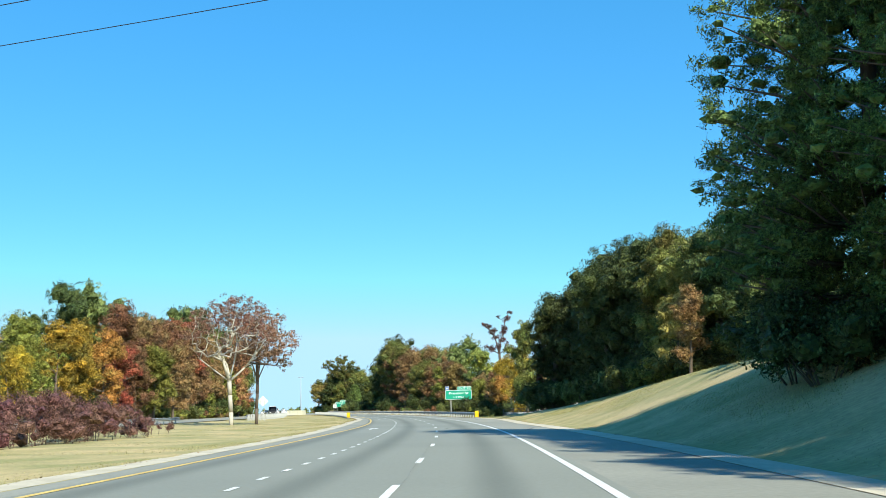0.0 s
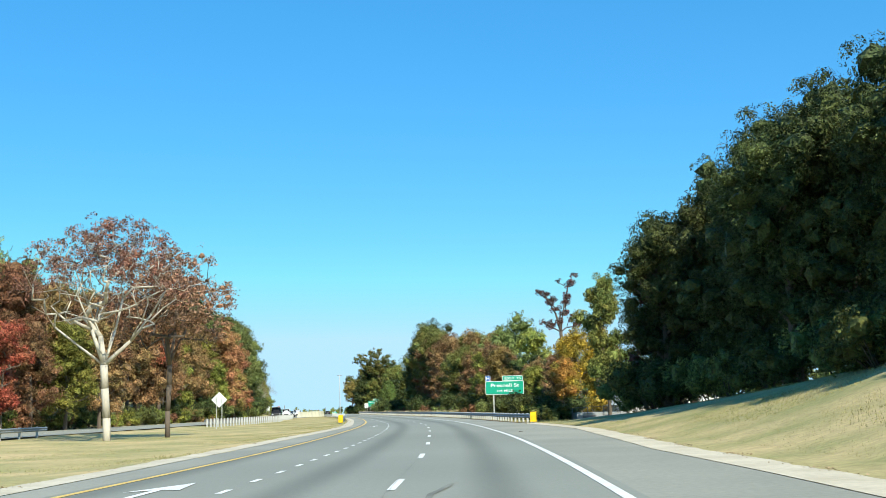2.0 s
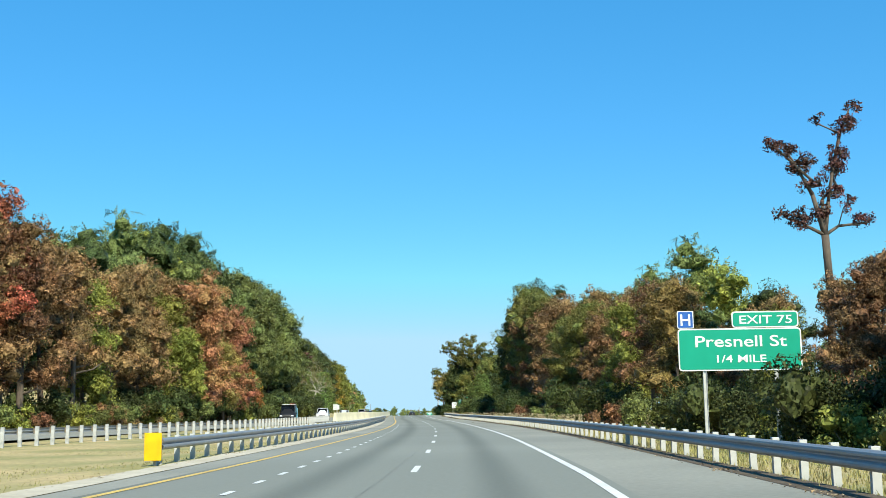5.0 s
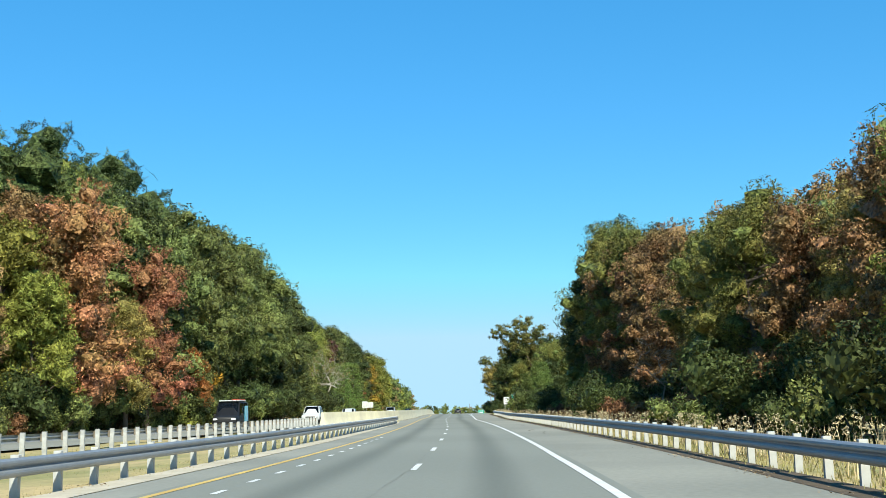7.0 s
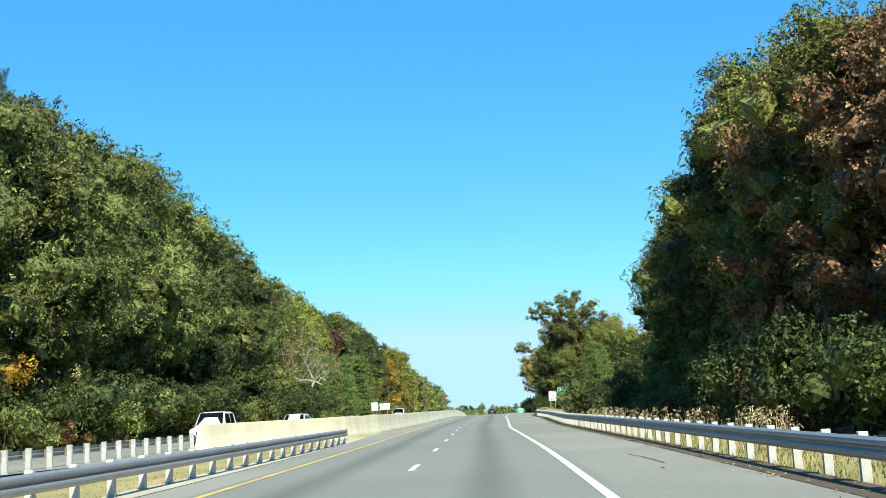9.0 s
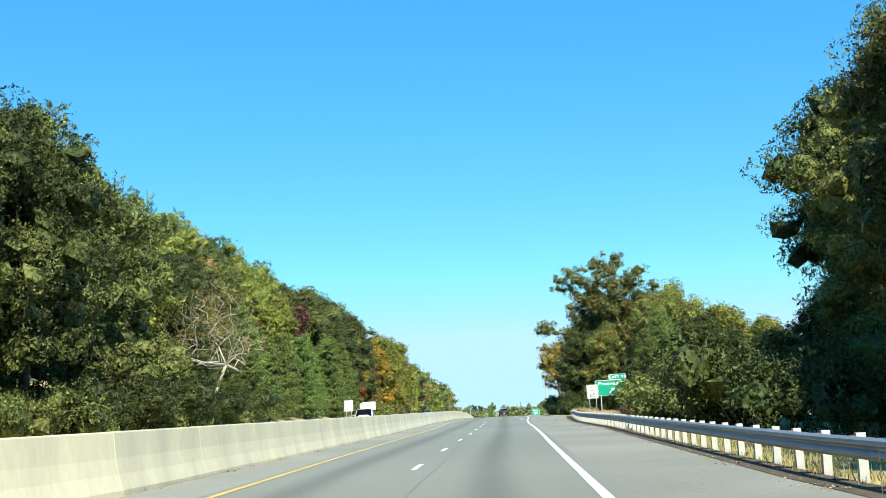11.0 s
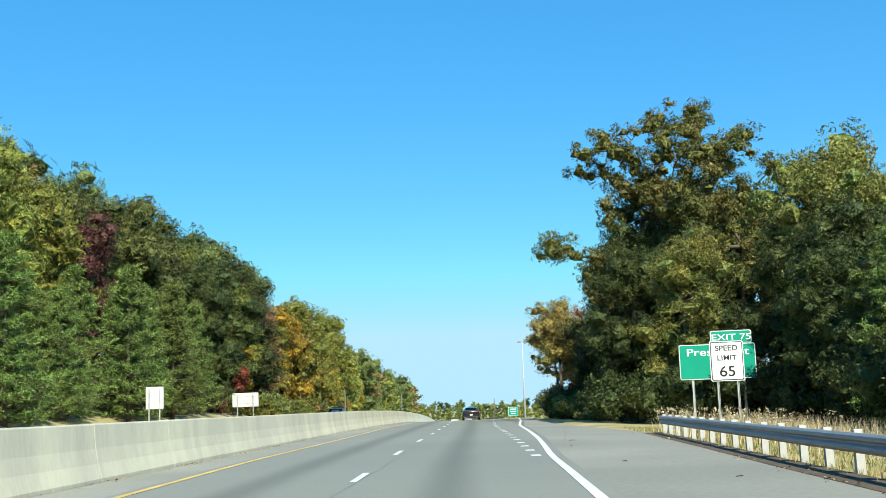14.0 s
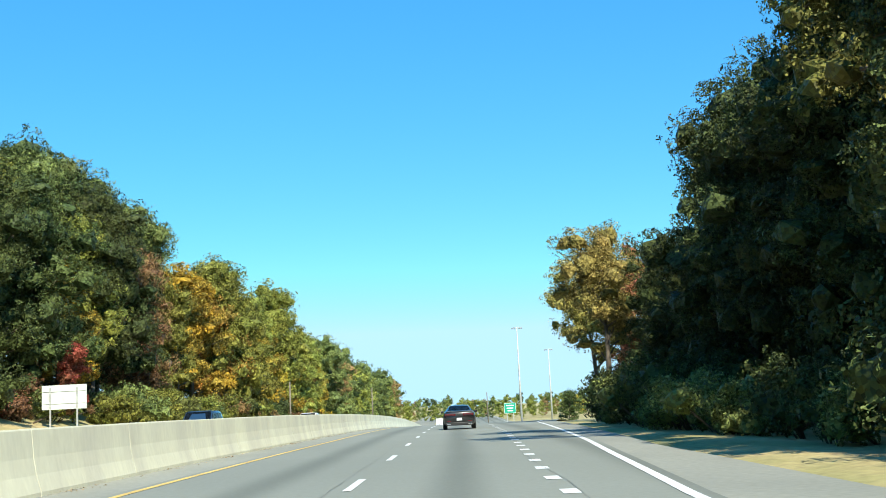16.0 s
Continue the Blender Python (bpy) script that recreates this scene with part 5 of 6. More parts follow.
mast(865, 23.2, 35, "tall steel high-mast light with four lamps")
mast(985, 44, 32, "tall steel high-mast light with four lamps")
for s, o, h in ((700, -16.5, 9), (760, 8.5, 9.5), (640, -24.5, 7.5)):
    root = thing("utility_pole", "plain weathered wooden utility pole", "pole", "utility poles", Matrix.Translation(ground_at(s, o)))
    part("pole", tube(bmesh.new(), [(0, 0, -0.5), (0, 0, h)], [0.16, 0.11], 8), WOOD_POST, root)
BLACK_CABLE = mat("black_cable", (0.02, 0.02, 0.022), 0.6)
lines = thing("power_line", "two thin black power cables strung over the road", "power line", m=Matrix.Translation((-75, 50.5, 0)))
for dz, dy in ((0.0, 0.0), (0.5, -1.2)):
    pts = []
    for k in range(25):
        u = k / 24
        pts.append((110 * u, -41 * u + dy, 11.5 + dz - 1.3 * math.sin(math.pi * u)))
    part("wire", tube(bmesh.new(), pts, [0.011] * 25, 5), BLACK_CABLE, lines)
for x, y in ((0, 0), (110, -41)):
    part("pole", tube(bmesh.new(), [(x, y, -0.5), (x, y, 12.8)], [0.17, 0.12], 8), WOOD_POST, lines)

# ---- warehouse and its fence behind the trees ----
METAL_SIDING = mat("white_metal_siding", (0.72, 0.73, 0.72), 0.5, 0.1, spread=0.06, scale=0.6, fine=6.0)
GREY_SIDING = mat("grey_metal_siding", (0.3, 0.31, 0.32), 0.55, 0.1, spread=0.08, scale=0.6, fine=6.0)
DOOR_PAINT = mat("dark_door_paint", (0.09, 0.09, 0.1), 0.5)
shed = thing("warehouse", "long low white metal warehouse behind the trees", "building", m=Matrix.Translation(at(179, 20.8, -1.3)) @ pose(0, 0, 0, 0, 0, turn_at(179) + 2))
bm = bmesh.new()
gable = [(0, 0), (16, 0), (16, 2.85), (8, 4.2), (0, 2.85)]
front, back = [bm.verts.new((x, 0, z - 0.4)) for x, z in gable], [bm.verts.new((x, 30, z - 0.4)) for x, z in gable]
bm.faces.new(front)
bm.faces.new(back[::-1])
for k in (0, 1, 4):
    bm.faces.new((front[k], back[k], back[(k + 1) % 5], front[(k + 1) % 5]))
bmesh.ops.recalc_face_normals(bm, faces=bm.faces)
part("wall", bm, METAL_SIDING, shed)
for x0, z0, x1, z1 in ((-0.4, 2.42, 8, 3.86), (16.4, 2.42, 8, 3.86)):
    bm = bmesh.new()
    f = bm.faces.new([bm.verts.new(q) for q in ((x0, -0.4, z0), (x1, -0.4, z1), (x1, 30.4, z1), (x0, 30.4, z0))])
    bmesh.ops.solidify(bm, geom=[f], thickness=0.08)
    part("roof", bm, METAL_SIDING, shed, "white ribbed metal roof")
for k in range(16):
    part("rib", box(bmesh.new(), 0.5 + k - 0.025, 0.5 + k + 0.025, -0.03, 0.0, -0.3, 2.4), METAL_SIDING, shed)
lean = part("annex", box(bmesh.new(), -5.6, -0.1, -3.5, 2.5, -0.4, 1.75, 0.03), GREY_SIDING, shed, "grey lean-to annex")
for x in (-5.0, -2.6):
    part("door", box(bmesh.new(), x, x + 1.4, -3.55, -3.505, -0.2, 1.45), DOOR_PAINT, lean)
a, b = at(163, 22.0, -0.75), at(174, 14.6, -1.15)
run = b - a
fence = thing("chain_fence", "chain-link fence with dark steel posts", "fence", m=Matrix.Translation(a))
span = Vector((run.x, run.y, run.z))
for k in range(7):
    q = span * (k / 6)
    part("post", tube(bmesh.new(), [q - Vector((0, 0, 0.4)), q + Vector((0, 0, 2.15))], [0.04, 0.04], 6), DOOR_PAINT, fence)
for z in (0.1, 2.1):
    part("rail", tube(bmesh.new(), [Vector((0, 0, z)), span + Vector((0, 0, z))], [0.028, 0.028], 6), DOOR_PAINT, fence)
bm = bmesh.new()
for k in range(60):
    for d in (-1, 1):
        u0, u1 = k / 60, k / 60 + d * 0.16
        if 0 <= u1 <= 1:
            p0, p1 = span * u0 + Vector((0, 0, 0.1)), span * u1 + Vector((0, 0, 2.1))
            w = span.normalized() * 0.006
            bm.faces.new([bm.verts.new(q) for q in (p0 - w, p0 + w, p1 + w, p1 - w)])
part("mesh_wire", bm, DOOR_PAINT, fence, "thin woven wire")

# ---- vehicles ----
GLASS = mat("tinted_glass", (0.012, 0.014, 0.016), 0.06, spread=0.02, spec=0.4)
TYRE = mat("tyre_rubber", (0.02, 0.02, 0.021), 0.85, spread=0.1, fine=30.0)
RIM = mat("polished_rim", (0.6, 0.61, 0.62), 0.25, 0.9, spread=0.05)
TRIM = mat("black_trim", (0.018, 0.018, 0.019), 0.5)
LAMP_RED = mat("red_lamp_lens", (0.12, 0.006, 0.009), 0.2, spread=0.05, coat=1.0)
LAMP_WHITE = mat("headlamp_lens", (0.75, 0.76, 0.78), 0.12, spread=0.05, coat=1.0)
PLATE_WHITE = mat("plate_white", (0.7, 0.72, 0.75), 0.5, spread=0.05)
CHROME = mat("chrome", (0.7, 0.7, 0.71), 0.12, 1.0, spread=0.03)


def paint(name, colour):
    return mat(name, colour, 0.35, spread=0.03, scale=0.8, fine=4.0, coat=1.0)


BLACK_PAINT, WHITE_CAR, SILVER_CAR, TAN_CAR, NAVY_CAR = paint("black_car_paint", (0.008, 0.009, 0.011)), paint("white_car_paint", (0.75, 0.76, 0.76)), paint("silver_car_paint", (0.4, 0.41, 0.42)), paint("tan_car_paint", (0.33, 0.3, 0.25)), paint("dark_blue_car_paint", (0.02, 0.03, 0.05))


def wheel(parent, x, y, r, w):
    side = 1 if x > 0 else -1
    bm = bmesh.new()
    prof = [(r * 0.62, -w / 2), (r * 0.93, -w / 2), (r, -w * 0.36), (r, w * 0.36), (r * 0.93, w / 2), (r * 0.62, w / 2)]
    n = 22
    rings = [[bm.verts.new((x + o, y + q * math.cos(k * math.tau / n), r + q * math.sin(k * math.tau / n))) for q, o in prof] for k in range(n)]
    for k in range(n):
        a, b = rings[k], rings[(k + 1) % n]
        for i in range(len(prof)):
            j = (i + 1) % len(prof)
            bm.faces.new((a[i], a[j], b[j], b[i])).smooth = True
    bmesh.ops.recalc_face_normals(bm, faces=bm.faces)
    tyre = part("tyre", bm, TYRE, parent)
    bm = bmesh.new()
    bmesh.ops.create_cone(bm, cap_ends=True, segments=20, radius1=r * 0.2, radius2=r * 0.16, depth=w * 0.7, matrix=Matrix.Translation((x, y, r)) @ pose(0, 0, 0, 0, 90, 0))
    for k in range(5):
        a = k * math.tau / 5
        box_bm = bmesh.ops.create_cube(bm, size=1.0, matrix=Matrix.Translation((x + side * w * 0.3, y + 0.36 * r * math.cos(a), r + 0.36 * r * math.sin(a))) @ Matrix.Rotation(a, 4, "X") @ Matrix.Diagonal((w * 0.16, r * 0.62, r * 0.17, 1)))
    rr = [[bm.verts.new((x + side * o, y + q * math.cos(k * math.tau / n), r + q * math.sin(k * math.tau / n))) for q, o in ((r * 0.64, w * 0.46), (r * 0.58, w * 0.4), (r * 0.56, -w * 0.3))] for k in range(n)]
    for k in range(n):
        a, b = rr[k], rr[(k + 1) % n]
        for i in range(2):
            bm.faces.new((a[i], a[i + 1], b[i + 1], b[i]))
    part("rim", bm, RIM, tyre, "bright alloy rim")


def vehicle(name, label, m, colour, length, stations, wheels, wheel_r, half, windows, group="traffic"):
    """A car body lofted through stations (y, floor, belt, top, half width, half top width), with glass, wheels and mirrors."""
    root = thing(name, label, "car" if "truck" not in name and "van" not in name else "truck", group, m)
    bm = bmesh.new()
    rows = []
    for y, floor, belt, top, hw, tw in stations:
        ring = [(-hw * 0.86, floor), (-hw * 0.99, floor + 0.14), (-hw, (floor + belt) / 2 + 0.04), (-hw * 0.97, belt), (-tw, top), (-tw * 0.5, top + 0.035), (tw * 0.5, top + 0.035), (tw, top), (hw * 0.97, belt), (hw, (floor + belt) / 2 + 0.04), (hw * 0.99, floor + 0.14), (hw * 0.86, floor)]
        rows.append([bm.verts.new((x, y, z)) for x, z in ring])
    n = len(rows[0])
    for a, b in zip(rows, rows[1:]):
        for k in range(n):
            bm.faces.new((a[k], a[(k + 1) % n], b[(k + 1) % n], b[k])).smooth = True
    bm.faces.new(rows[0][::-1])
    bm.faces.new(rows[-1])
    bmesh.ops.recalc_face_normals(bm, faces=bm.faces)
    sharp = [e for e in bm.edges if len(e.link_faces) == 2 and e.calc_face_angle(0) > 0.5]
    bmesh.ops.bevel(bm, geom=sharp, offset=0.03, segments=2, affect="EDGES")
    for f in bm.faces:
        f.smooth = True
    part("body", bm, colour, root)
    for title, corners in windows:
        bm = bmesh.new()
        f = bm.faces.new([bm.verts.new(p) for p in corners])
        bmesh.ops.solidify(bm, geom=[f], thickness=0.012)
        part(title, bm, GLASS, root)
    for y in wheels:
        for side in (-1, 1):
            bm = bmesh.new()
            bmesh.ops.create_cone(bm, cap_ends=True, segments=24, radius1=wheel_r * 1.16, radius2=wheel_r * 1.16, depth=0.05, matrix=Matrix.Translation((side * (half - 0.015), y, wheel_r * 1.02)) @ pose(0, 0, 0, 0, 90, 0))
            part("wheel_arch", bm, TRIM, root)
            wheel(root, side * (half - 0.085), y, wheel_r, 0.24)
    return root


def quad_x(x0, x1, y0, z0, y1, z1):
    return [(-x0, y0, z0), (x0, y0, z0), (x1, y1, z1), (-x1, y1, z1)]


def lamp(root, name, material, x0, x1, y, z0, z1, depth=0.03, bevel=0.012):
    return part(name, box(bmesh.new(), x0, x1, y - depth, y + depth, z0, z1, bevel), material, root)


def on_road(s, o, facing=0.0):
    return Matrix.Translation(at(s, o, 0.0)) @ pose(0, 0, 0, math.degrees(math.atan(float(profile(s + 2) - profile(s - 2)) / 4)) * (1 if facing == 0 else -1), 0, turn_at(s) + facing)


def coupe(s, o):
    st = [(-2.5, 0.36, 0.93, 1.02, 0.86, 0.78), (-2.44, 0.3, 0.95, 1.05, 0.92, 0.8), (-1.95, 0.24, 0.99, 1.06, 0.96, 0.78), (-1.35, 0.22, 1.0, 1.09, 0.965, 0.74), (-0.55, 0.22, 0.98, 1.40, 0.96, 0.585), (0.3, 0.22, 0.96, 1.435, 0.95, 0.58), (1.15, 0.22, 0.95, 1.03, 0.955, 0.72), (2.1, 0.22, 0.88, 0.95, 0.94, 0.72), (2.42, 0.26, 0.78, 0.86, 0.88, 0.7), (2.5, 0.34, 0.7, 0.76, 0.8, 0.66)]
    win = [("rear_window", quad_x(0.68, 0.55, -1.42, 1.125, -0.66, 1.395)), ("windshield", quad_x(0.54, 0.66, 0.42, 1.43, 1.1, 1.08))]
    for d in (-1, 1):
        win.append(("side_window", [(d * 0.905, -0.75, 1.03), (d * 0.905, 0.85, 1.02), (d * 0.635, 0.32, 1.39), (d * 0.64, -0.5, 1.37)]))
    root = vehicle("muscle_coupe", "glossy black two-door muscle coupe driving on the road", on_road(s, o), BLACK_PAINT, 5.0, st, (-1.5, 1.45), 0.36, 0.96, win)
    for d in (-1, 1):
        tail = lamp(root, "tail_lamp", TRIM, *sorted((d * 0.2, d * 0.86)), -2.5, 0.79, 0.95)
        lamp(tail, "red_lens", LAMP_RED, *sorted((d * 0.22, d * 0.84)), -2.525, 0.81, 0.93, 0.02)
        lamp(tail, "dark_insert", TRIM, *sorted((d * 0.28, d * 0.78)), -2.55, 0.85, 0.885, 0.01, 0.004)
        lamp(root, "exhaust_tip", CHROME, *sorted((d * 0.52, d * 0.76)), -2.5, 0.27, 0.35, 0.06)
        lamp(root, "reflector", LAMP_RED, *sorted((d * 0.5, d * 0.74)), -2.5, 0.47, 0.5, 0.02, 0.004)
        mir = part("mirror", box(bmesh.new(), *sorted((d * 0.97, d * 1.13)), 0.7, 0.86, 0.98, 1.12, 0.03), BLACK_PAINT, root)
        part("mirror_arm", box(bmesh.new(), *sorted((d * 0.88, d * 0.98)), 0.74, 0.8, 0.98, 1.02), TRIM, mir)
    lamp(root, "badge_panel", TRIM, -0.2, 0.2, -2.495, 0.79, 0.95)
    lamp(root, "bumper", TRIM, -0.82, 0.82, -2.47, 0.24, 0.42, 0.08, 0.03)
    lamp(root, "number_plate", PLATE_WHITE, -0.16, 0.16, -2.515, 0.52, 0.68, 0.01, 0.004)
    for k in range(5):
        lamp(root, "badge_bar", CHROME, -0.14 + k * 0.06, -0.11 + k * 0.06, -2.53, 0.865, 0.885, 0.004, 0.0)
    lamp(root, "spoiler", BLACK_PAINT, -0.8, 0.8, -2.4, 1.045, 1.09, 0.1, 0.02)


def boxy(name, label, s, o, colour, length, h, wide, hood, facing=0.0, bed=False, van=False, group="traffic"):
    """An SUV, pickup, van or saloon."""
    L, b = length / 2, 0.36 + 0.4 * (h - 0.3) * 0.75
    belt = min(b + 0.18, h * 0.62)
    hw, tw = wide / 2, wide / 2 * (0.86 if van else 0.76)
    f0 = 0.26 if h < 1.6 else 0.34
    nose = L - hood
    if bed:
        st = [(-L, f0 + 0.1, belt, belt + 0.03, hw * 0.97, hw * 0.92), (-L + 0.08, f0, belt, belt + 0.05, hw, hw * 0.93), (-0.75, f0, belt, belt + 0.05, hw, hw * 0.93), (-0.7, f0, belt, h - 0.06, hw, tw), (-0.4, f0, belt, h, hw, tw), (nose - 0.95, f0, belt, h, hw, tw), (nose, f0, belt, belt + 0.08, hw, hw * 0.86), (L - 0.15, f0, belt - 0.06, belt, hw * 0.98, hw * 0.84), (L, f0 + 0.1, belt - 0.25, belt - 0.12, hw * 0.92, hw * 0.8)]
        cab = (-0.6, nose)
    else:
        tail_top = h - 0.05 if h > 1.55 else belt + 0.1
        st = [(-L, f0 + 0.14, belt - 0.03, belt + 0.04 if h <= 1.55 else h - 0.35, hw * 0.94, tw * 0.95), (-L + 0.1, f0, belt, tail_top - 0.1 if h > 1.55 else tail_top, hw, tw if h > 1.55 else hw * 0.85), (-L + (0.4 if h > 1.55 else 0.75), f0, belt, tail_top, hw, tw if h > 1.55 else hw * 0.8), (-L + (0.9 if h > 1.55 else 1.5), f0, belt, h, hw, tw), (nose - 0.85, f0, belt, h, hw, tw), (nose, f0, belt, belt + 0.07, hw, hw * 0.84), (L - 0.15, f0, belt - 0.08, belt - 0.02, hw * 0.97, hw * 0.8), (L, f0 + 0.1, belt - 0.25, belt - 0.14, hw * 0.9, hw * 0.76)]
        cab = (-L + (0.5 if h > 1.55 else 1.2), nose)
    win = [("windshield", quad_x(tw * 0.92, hw * 0.8, nose - 0.78, h - 0.02, nose - 0.06, belt + 0.14))]
    for d in (-1, 1):
        edge, upper = d * (hw * 0.97 + 0.012 - (hw - tw) * 0.12), d * (tw + 0.02 + (hw - tw) * 0.12)
        mid = (cab[0] + cab[1] - 0.6) / 2
        for y0, y1 in ((cab[0] + 0.12, mid - 0.05), (mid + 0.05, nose - 0.32)):
            win.append(("side_window", [(edge, y0, belt + 0.05), (edge, y1, belt + 0.05), (upper, y1 - (0.4 if y1 > mid + 0.2 else 0.0), h - 0.1), (upper, y0 + 0.05, h - 0.1)]))
    if h > 1.55 and not bed:
        win.append(("rear_window", quad_x(tw * 0.85, tw * 0.82, -L - 0.012, belt + 0.1, -L + 0.04, h - 0.38)))
    elif not bed:
        win.append(("rear_window", quad_x(hw * 0.74, tw * 0.88, -L + 0.82, belt + 0.16, -L + 1.42, h - 0.01)))
    root = vehicle(name, label, on_road(s, o, facing), colour, length, st, (-L * 0.6, L * 0.62), 0.33 if h < 1.6 else 0.38, hw, win, group)
    for d in (-1, 1):
        lamp(root, "headlamp", LAMP_WHITE, *sorted((d * hw * 0.55, d * hw * 0.9)), L - 0.02, belt - 0.28, belt - 0.14)
        lamp(root, "tail_lamp", LAMP_RED, *sorted((d * hw * 0.72, d * hw * 0.94)), -L + 0.0, belt - 0.22, belt - 0.02)
        part("mirror", box(bmesh.new(), *sorted((d * hw, d * (hw + 0.17))), nose - 0.55, nose - 0.42, belt + 0.04, belt + 0.2, 0.03), TRIM, root)
    lamp(root, "grille", TRIM, -hw * 0.5, hw * 0.5, L - 0.01, belt - 0.42, belt - 0.2)
    lamp(root, "bumper", TRIM, -hw * 0.9, hw * 0.9, L - 0.06, f0 + 0.02, f0 + 0.2, 0.08)
    lamp(root, "number_plate", PLATE_WHITE, -0.16, 0.16, -L - 0.02, belt - 0.4, belt - 0.25, 0.01, 0.004)
    return root


coupe(540, 0.25)
boxy("suv", "silver sport utility car driving ahead", 690, 0.4, TAN_CAR, 4.7, 1.75, 1.9, 1.25)
boxy("sedan", "white saloon car driving ahead", 735, -4.1, WHITE_CAR, 4.7, 1.46, 1.84, 1.35)
boxy("pickup_truck", "white pickup truck on the oncoming road", 436, -14.3, WHITE_CAR, 5.7, 1.9, 2.0, 1.6, 180, bed=True, group="oncoming traffic")
boxy("suv", "dark blue sport utility car on the oncoming road", 533, -14.2, NAVY_CAR, 4.8, 1.75, 1.92, 1.3, 180, group="oncoming traffic")
boxy("suv", "boxy white off-road car on the oncoming road", 334, -17.6, WHITE_CAR, 4.8, 1.95, 2.05, 1.2, 180, group="oncoming traffic")
boxy("sedan", "white car on the oncoming road", 347, -14.6, WHITE_CAR, 4.7, 1.6, 1.85, 1.3, 180, group="oncoming traffic")
VAN_BLACK = mat("black_van_paint", (0.01, 0.01, 0.011), 0.55, spread=0.1, scale=1.0, fine=6.0)
van = boxy("work_van", "black work van with a ladder rack and a blue side panel", 297, -19.8, VAN_BLACK, 5.6, 2.3, 2.0, 1.15, 180, van=True, group="oncoming traffic")
SKY_BLUE = mat("blue_graphic", (0.1, 0.45, 0.65), 0.4, spread=0.25, scale=2.5, fine=5.0, alt=(0.35, 0.65, 0.78))
LADDER_RED = mat("red_ladder", (0.55, 0.07, 0.03), 0.5)
part("side_graphic", box(bmesh.new(), -1.03, -1.0, -1.9, -0.5, 0.55, 1.95), SKY_BLUE, van, "pale blue printed side panel")
rack = part("roof_rack", box(bmesh.new(), -0.8, 0.8, -2.2, 1.0, 2.35, 2.41, 0.01), SIGN_WHITE, van, "white roof rack")
for x in (-0.7, -0.35):
    part("ladder_rail", box(bmesh.new(), x, x + 0.06, -2.4, 1.2, 2.43, 2.51, 0.01), LADDER_RED, rack)
for k in range(10):
    part("rung", box(bmesh.new(), -0.66, -0.33, -2.2 + k * 0.34, -2.16 + k * 0.34, 2.45, 2.49), LADDER_RED, rack)
boxy("suv", "white sport utility car on the oncoming road", 582, -14.4, WHITE_CAR, 4.8, 1.8, 1.95, 1.25, 180, group="oncoming traffic")
truck = thing("box_truck", "white box truck driving far ahead", "truck", "traffic", on_road(790, -4.0))
part("cargo_box", box(bmesh.new(), -1.2, 1.2, -4.0, 1.6, 1.0, 3.9, 0.04), WHITE_CAR, truck)
part("cab", box(bmesh.new(), -1.1, 1.1, 1.7, 3.6, 0.55, 2.6, 0.12), WHITE_CAR, truck)
part("chassis", box(bmesh.new(), -0.9, 0.9, -3.9, 3.4, 0.55, 0.98, 0.02), TRIM, truck)
for y in (-2.4, 2.6):
    for side in (-1, 1):
        wheel(truck, side * 0.98, y, 0.48, 0.3)
for d in (-1, 1):
    lamp(truck, "tail_lamp", LAMP_RED, *sorted((d * 0.8, d * 1.1)), -4.0, 0.75, 0.95)

# ---- hedge, weeds, grass ----
hedge = thing("hedge", "long dense purple-brown autumn hedge on the median grass", "hedge", m=Matrix.Translation(ground_at(20, -24)))
g = np.random.default_rng(77)
cloud = []
inv = hedge.matrix_basis.inverted()
for k in range(330):
    s = g.uniform(14, 90)
    hh = 3.1 * (1 - max(0, s - 72) / 30)
    p = inv @ ground_at(s, g.uniform(-26.5, -21.8))
    cloud.append((p.x, p.y, p.z + hh * g.uniform(0.12, 0.8), hh * g.uniform(0.16, 0.3)))
foliage("foliage", leaf_cloud("foliage", cloud, 80000, 0.1, 78, inner=0.3, aspect=0.3), PURPLE, hedge)
bm = bmesh.new()
for x, y, z, r in cloud[:120]:
    tube(bm, [(x, y, -0.3), (x + 0.1, y, z)], [0.025, 0.008], 4)
tagged(part("stem", bm, BARK, hedge), kind="stuff")


def blades(name, places, height, width, material, label, seed, lean=0.5, category="grass"):
    """Grass or weed blades, one thin triangle each."""
    g = np.random.default_rng(seed)
    P = np.array(places, float)
    n = len(P)
    a = g.random(n) * math.tau
    w = np.stack([np.cos(a), np.sin(a), np.zeros(n)], 1) * width * g.uniform(0.6, 1.4, n)[:, None]
    hgt = height * g.uniform(0.45, 1.25, n)
    tip = np.stack([g.normal(size=n) * hgt * lean * 0.5, g.normal(size=n) * hgt * lean * 0.5, hgt], 1)
    v = np.stack([P - w, P + w, P + tip], 1).reshape(-1, 3)
    return tagged(part(name, arrays(name, v, np.arange(n * 3).reshape(-1, 3)), material), label, category, kind="stuff")


def scatter(count, s0, s1, o0, o1, seed, power=1.0, sink=0.03):
    g = np.random.default_rng(seed)
    s = s0 + (s1 - s0) * g.random(count)
    u = g.random(count) ** power
    lo, hi = np.array([float(o0(q)) for q in s]), np.array([float(o1(q)) for q in s])
    o = lo + (hi - lo) * u
    z = terrain(s, o) - sink
    h = np.interp(s, LINE_S, LINE_H)
    return np.stack([np.interp(s, LINE_S, LINE_X) + o * np.cos(h), np.interp(s, LINE_S, LINE_Y) + o * np.sin(h), z], 1)


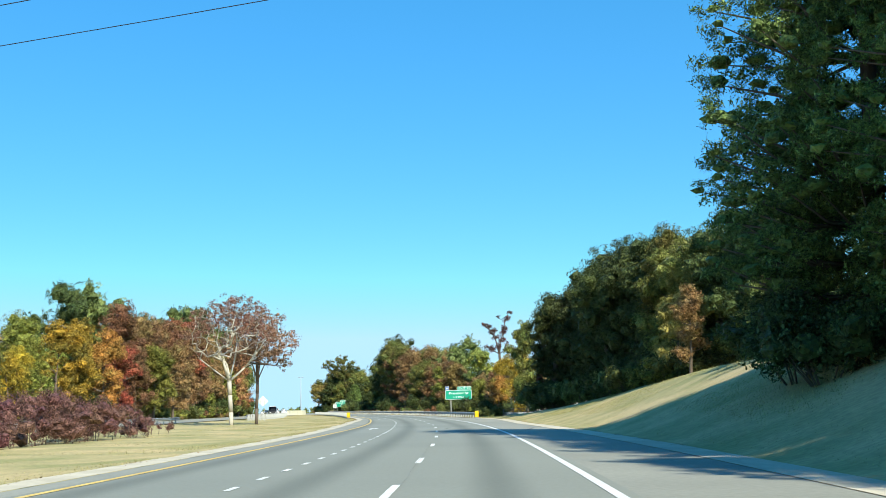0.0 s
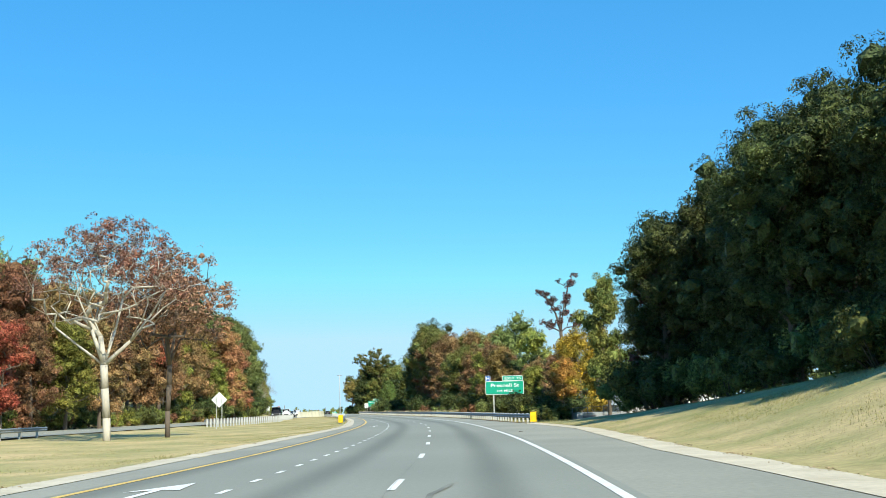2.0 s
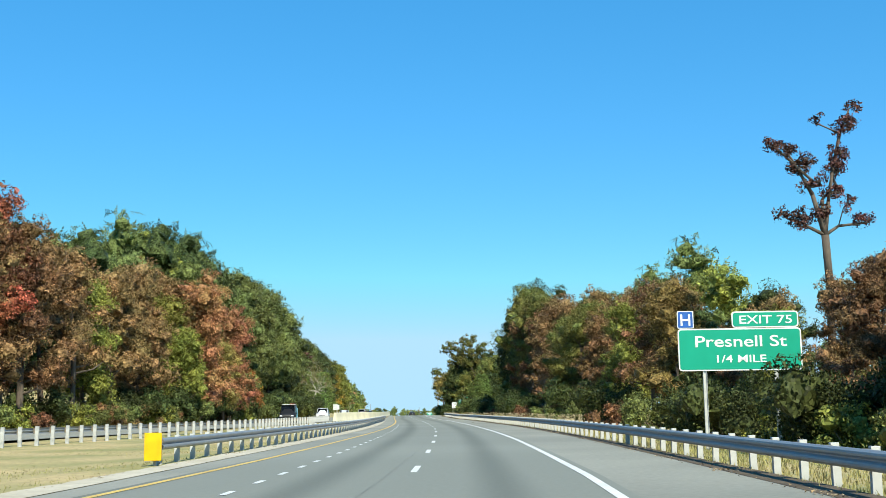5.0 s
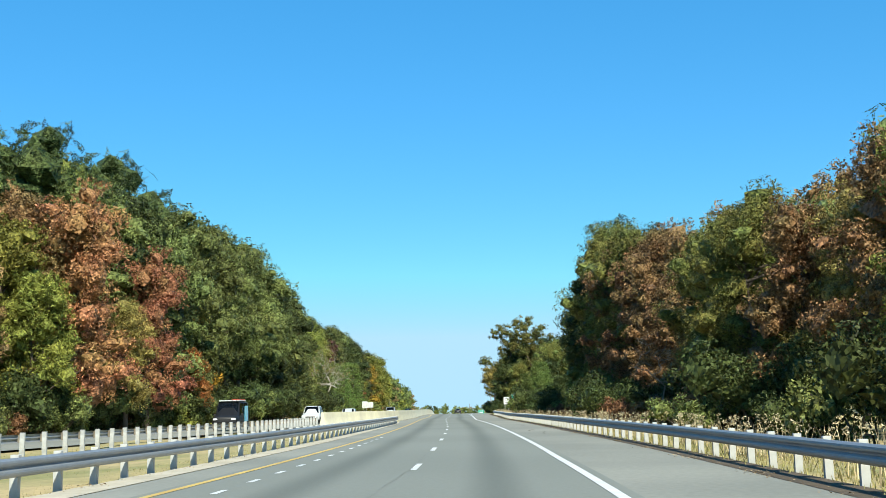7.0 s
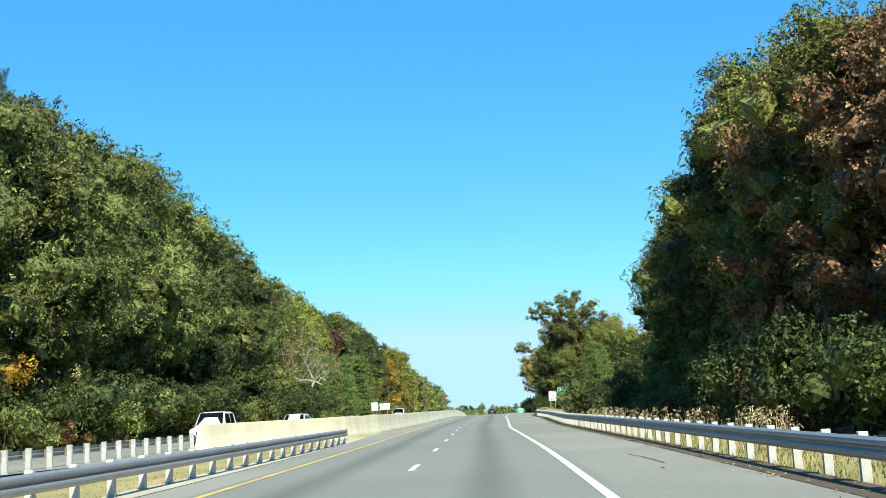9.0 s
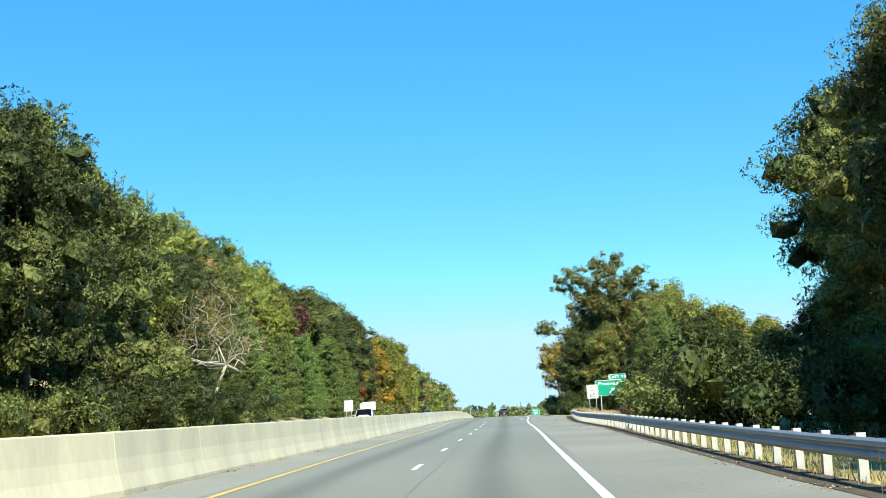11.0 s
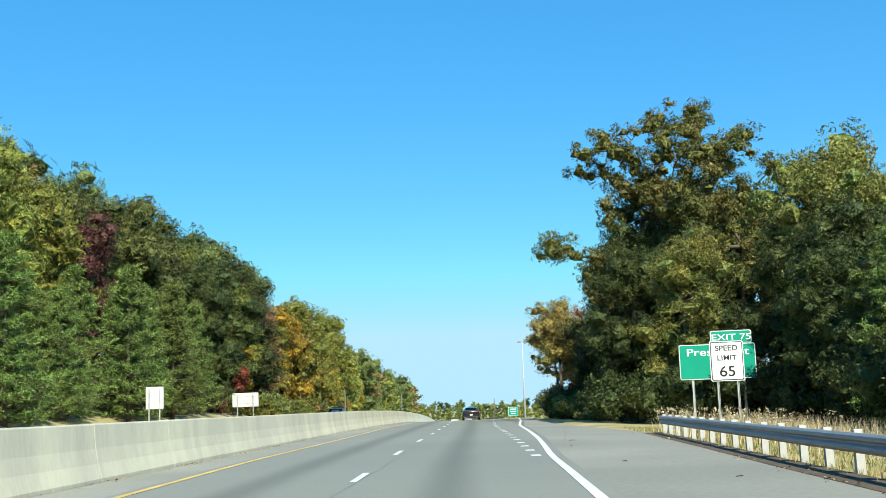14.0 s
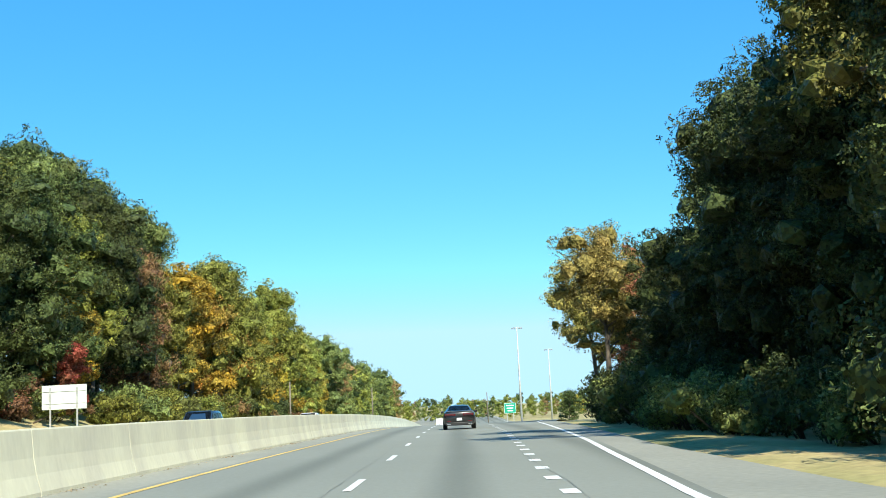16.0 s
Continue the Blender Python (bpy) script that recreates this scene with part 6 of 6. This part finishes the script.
bank = scatter(90000, 16, 150, lambda s: RIGHT_EDGE(s) + 1.15, lambda s: 17.0, 91, 1.3)
blades("grass", bank, 0.06, 0.014, BLADE, "short dry grass on the bank", 92)
median = scatter(70000, 18, 330, lambda s: LEFT_EDGE(s) - 0.8, lambda s: max(-24.0, float(ONCOMING(s)) + 7), 93, 1.5)
blades("grass", median, 0.055, 0.014, BLADE, "short dry grass on the median", 94)
verge = scatter(40000, 148, 470, lambda s: RAIL_R(min(s, 458)) - 0.1, lambda s: RAIL_R(min(s, 458)) + 3.5, 95)
blades("grass", verge, 0.17, 0.02, BLADE, "longer yellowing grass under the guardrail", 96)
g = np.random.default_rng(97)
weed_tufts, seed_tufts = [], []
for k in range(46):
    c = g.uniform(216, 340) if k < 36 else g.uniform(438, 464)
    n, rad = int(g.integers(14, 70)), g.uniform(0.3, 1.1)
    oc = float(RAIL_R(min(c, 458))) + g.uniform(0.8, 2.6)
    for _ in range(n):
        weed_tufts.append(ground_at(c + g.normal() * rad, oc + g.normal() * rad * 0.5, 0.03))
    for _ in range(int(n * 0.5)):
        q = ground_at(c + g.normal() * rad, oc + g.normal() * rad * 0.5)
        seed_tufts.append((q.x, q.y, q.z + g.uniform(0.55, 1.05), 0.09))
blades("weeds", weed_tufts, 0.95, 0.014, STRAW, "tufts of tall buff dry weeds behind the guardrail", 98, 0.4, "weeds")
tagged(part("weeds", leaf_cloud("weeds", seed_tufts, 7000, 0.03, 102, inner=0.2, core=0), STRAW), "fluffy buff seed heads of dry weeds", "weeds", kind="stuff")
straw = scatter(4000, 438, 468, lambda s: RAIL_R(min(s, 458)) + 2.2, lambda s: RAIL_R(min(s, 458)) + 6.0, 99)
blades("weeds", straw, 0.75, 0.012, STRAW, "straw-coloured grass around the signs", 100, 0.6, "weeds")
FLOWER = thing("flowering_shrub", "shrub of thin stems with fluffy cream seed heads", "shrub")
g = np.random.default_rng(61)
heads, stems, brush = [], bmesh.new(), []
for k in range(46):
    x, y, z = g.normal() * 0.75, g.normal() * 0.6, g.uniform(1.5, 2.9)
    tube(stems, [(x * 0.25, y * 0.25, -0.1), (x * 0.6, y * 0.6, z * 0.55), (x, y, z)], [0.016, 0.011, 0.005], 4)
    brush.append((x * 0.75, y * 0.75, z * 0.62, 0.42))
    heads += [(x + g.normal() * 0.1, y + g.normal() * 0.1, z + g.uniform(-0.1, 0.12), g.uniform(0.09, 0.16)) for _ in range(2)]
part("stem", stems, GREY_BARK, FLOWER)
part("foliage", leaf_cloud("foliage", brush, 2600, 0.07, 62, inner=0.2, core=0), RUST, FLOWER, "brown withered leaves")
part("seed_heads", leaf_cloud("seed_heads", heads, 3600, 0.035, 63, inner=0.1, core=0), BUFF, FLOWER, "fluffy cream seed heads")
FLOWER.matrix_basis = Matrix.Translation(ground_at(411.7, 9.9))
FLOWER.scale = (0.7, 0.7, 0.7)
for s, o, k in ((424, 11.0, 0.55), (430, 11.2, 0.75), (435, 12.6, 0.8)):
    copy_thing(FLOWER, Matrix.Translation(ground_at(s, o)) @ Matrix.Diagonal((k, k, k, 1)))
plant("maroon_a", 434, 13.6, 0.3, "shrubs at the wood's edge")
# dark brown band along the foot of the outer rail
tagged(part("trim", ribbon("verge_strip", np.arange(146, 459, 3.0), lambda s: RAIL_R(s) - 0.62, lambda s: RAIL_R(s) + 0.12, 0.008), BROWN_STRIP), "dark brown strip under the guardrail", "dirt", kind="structure")
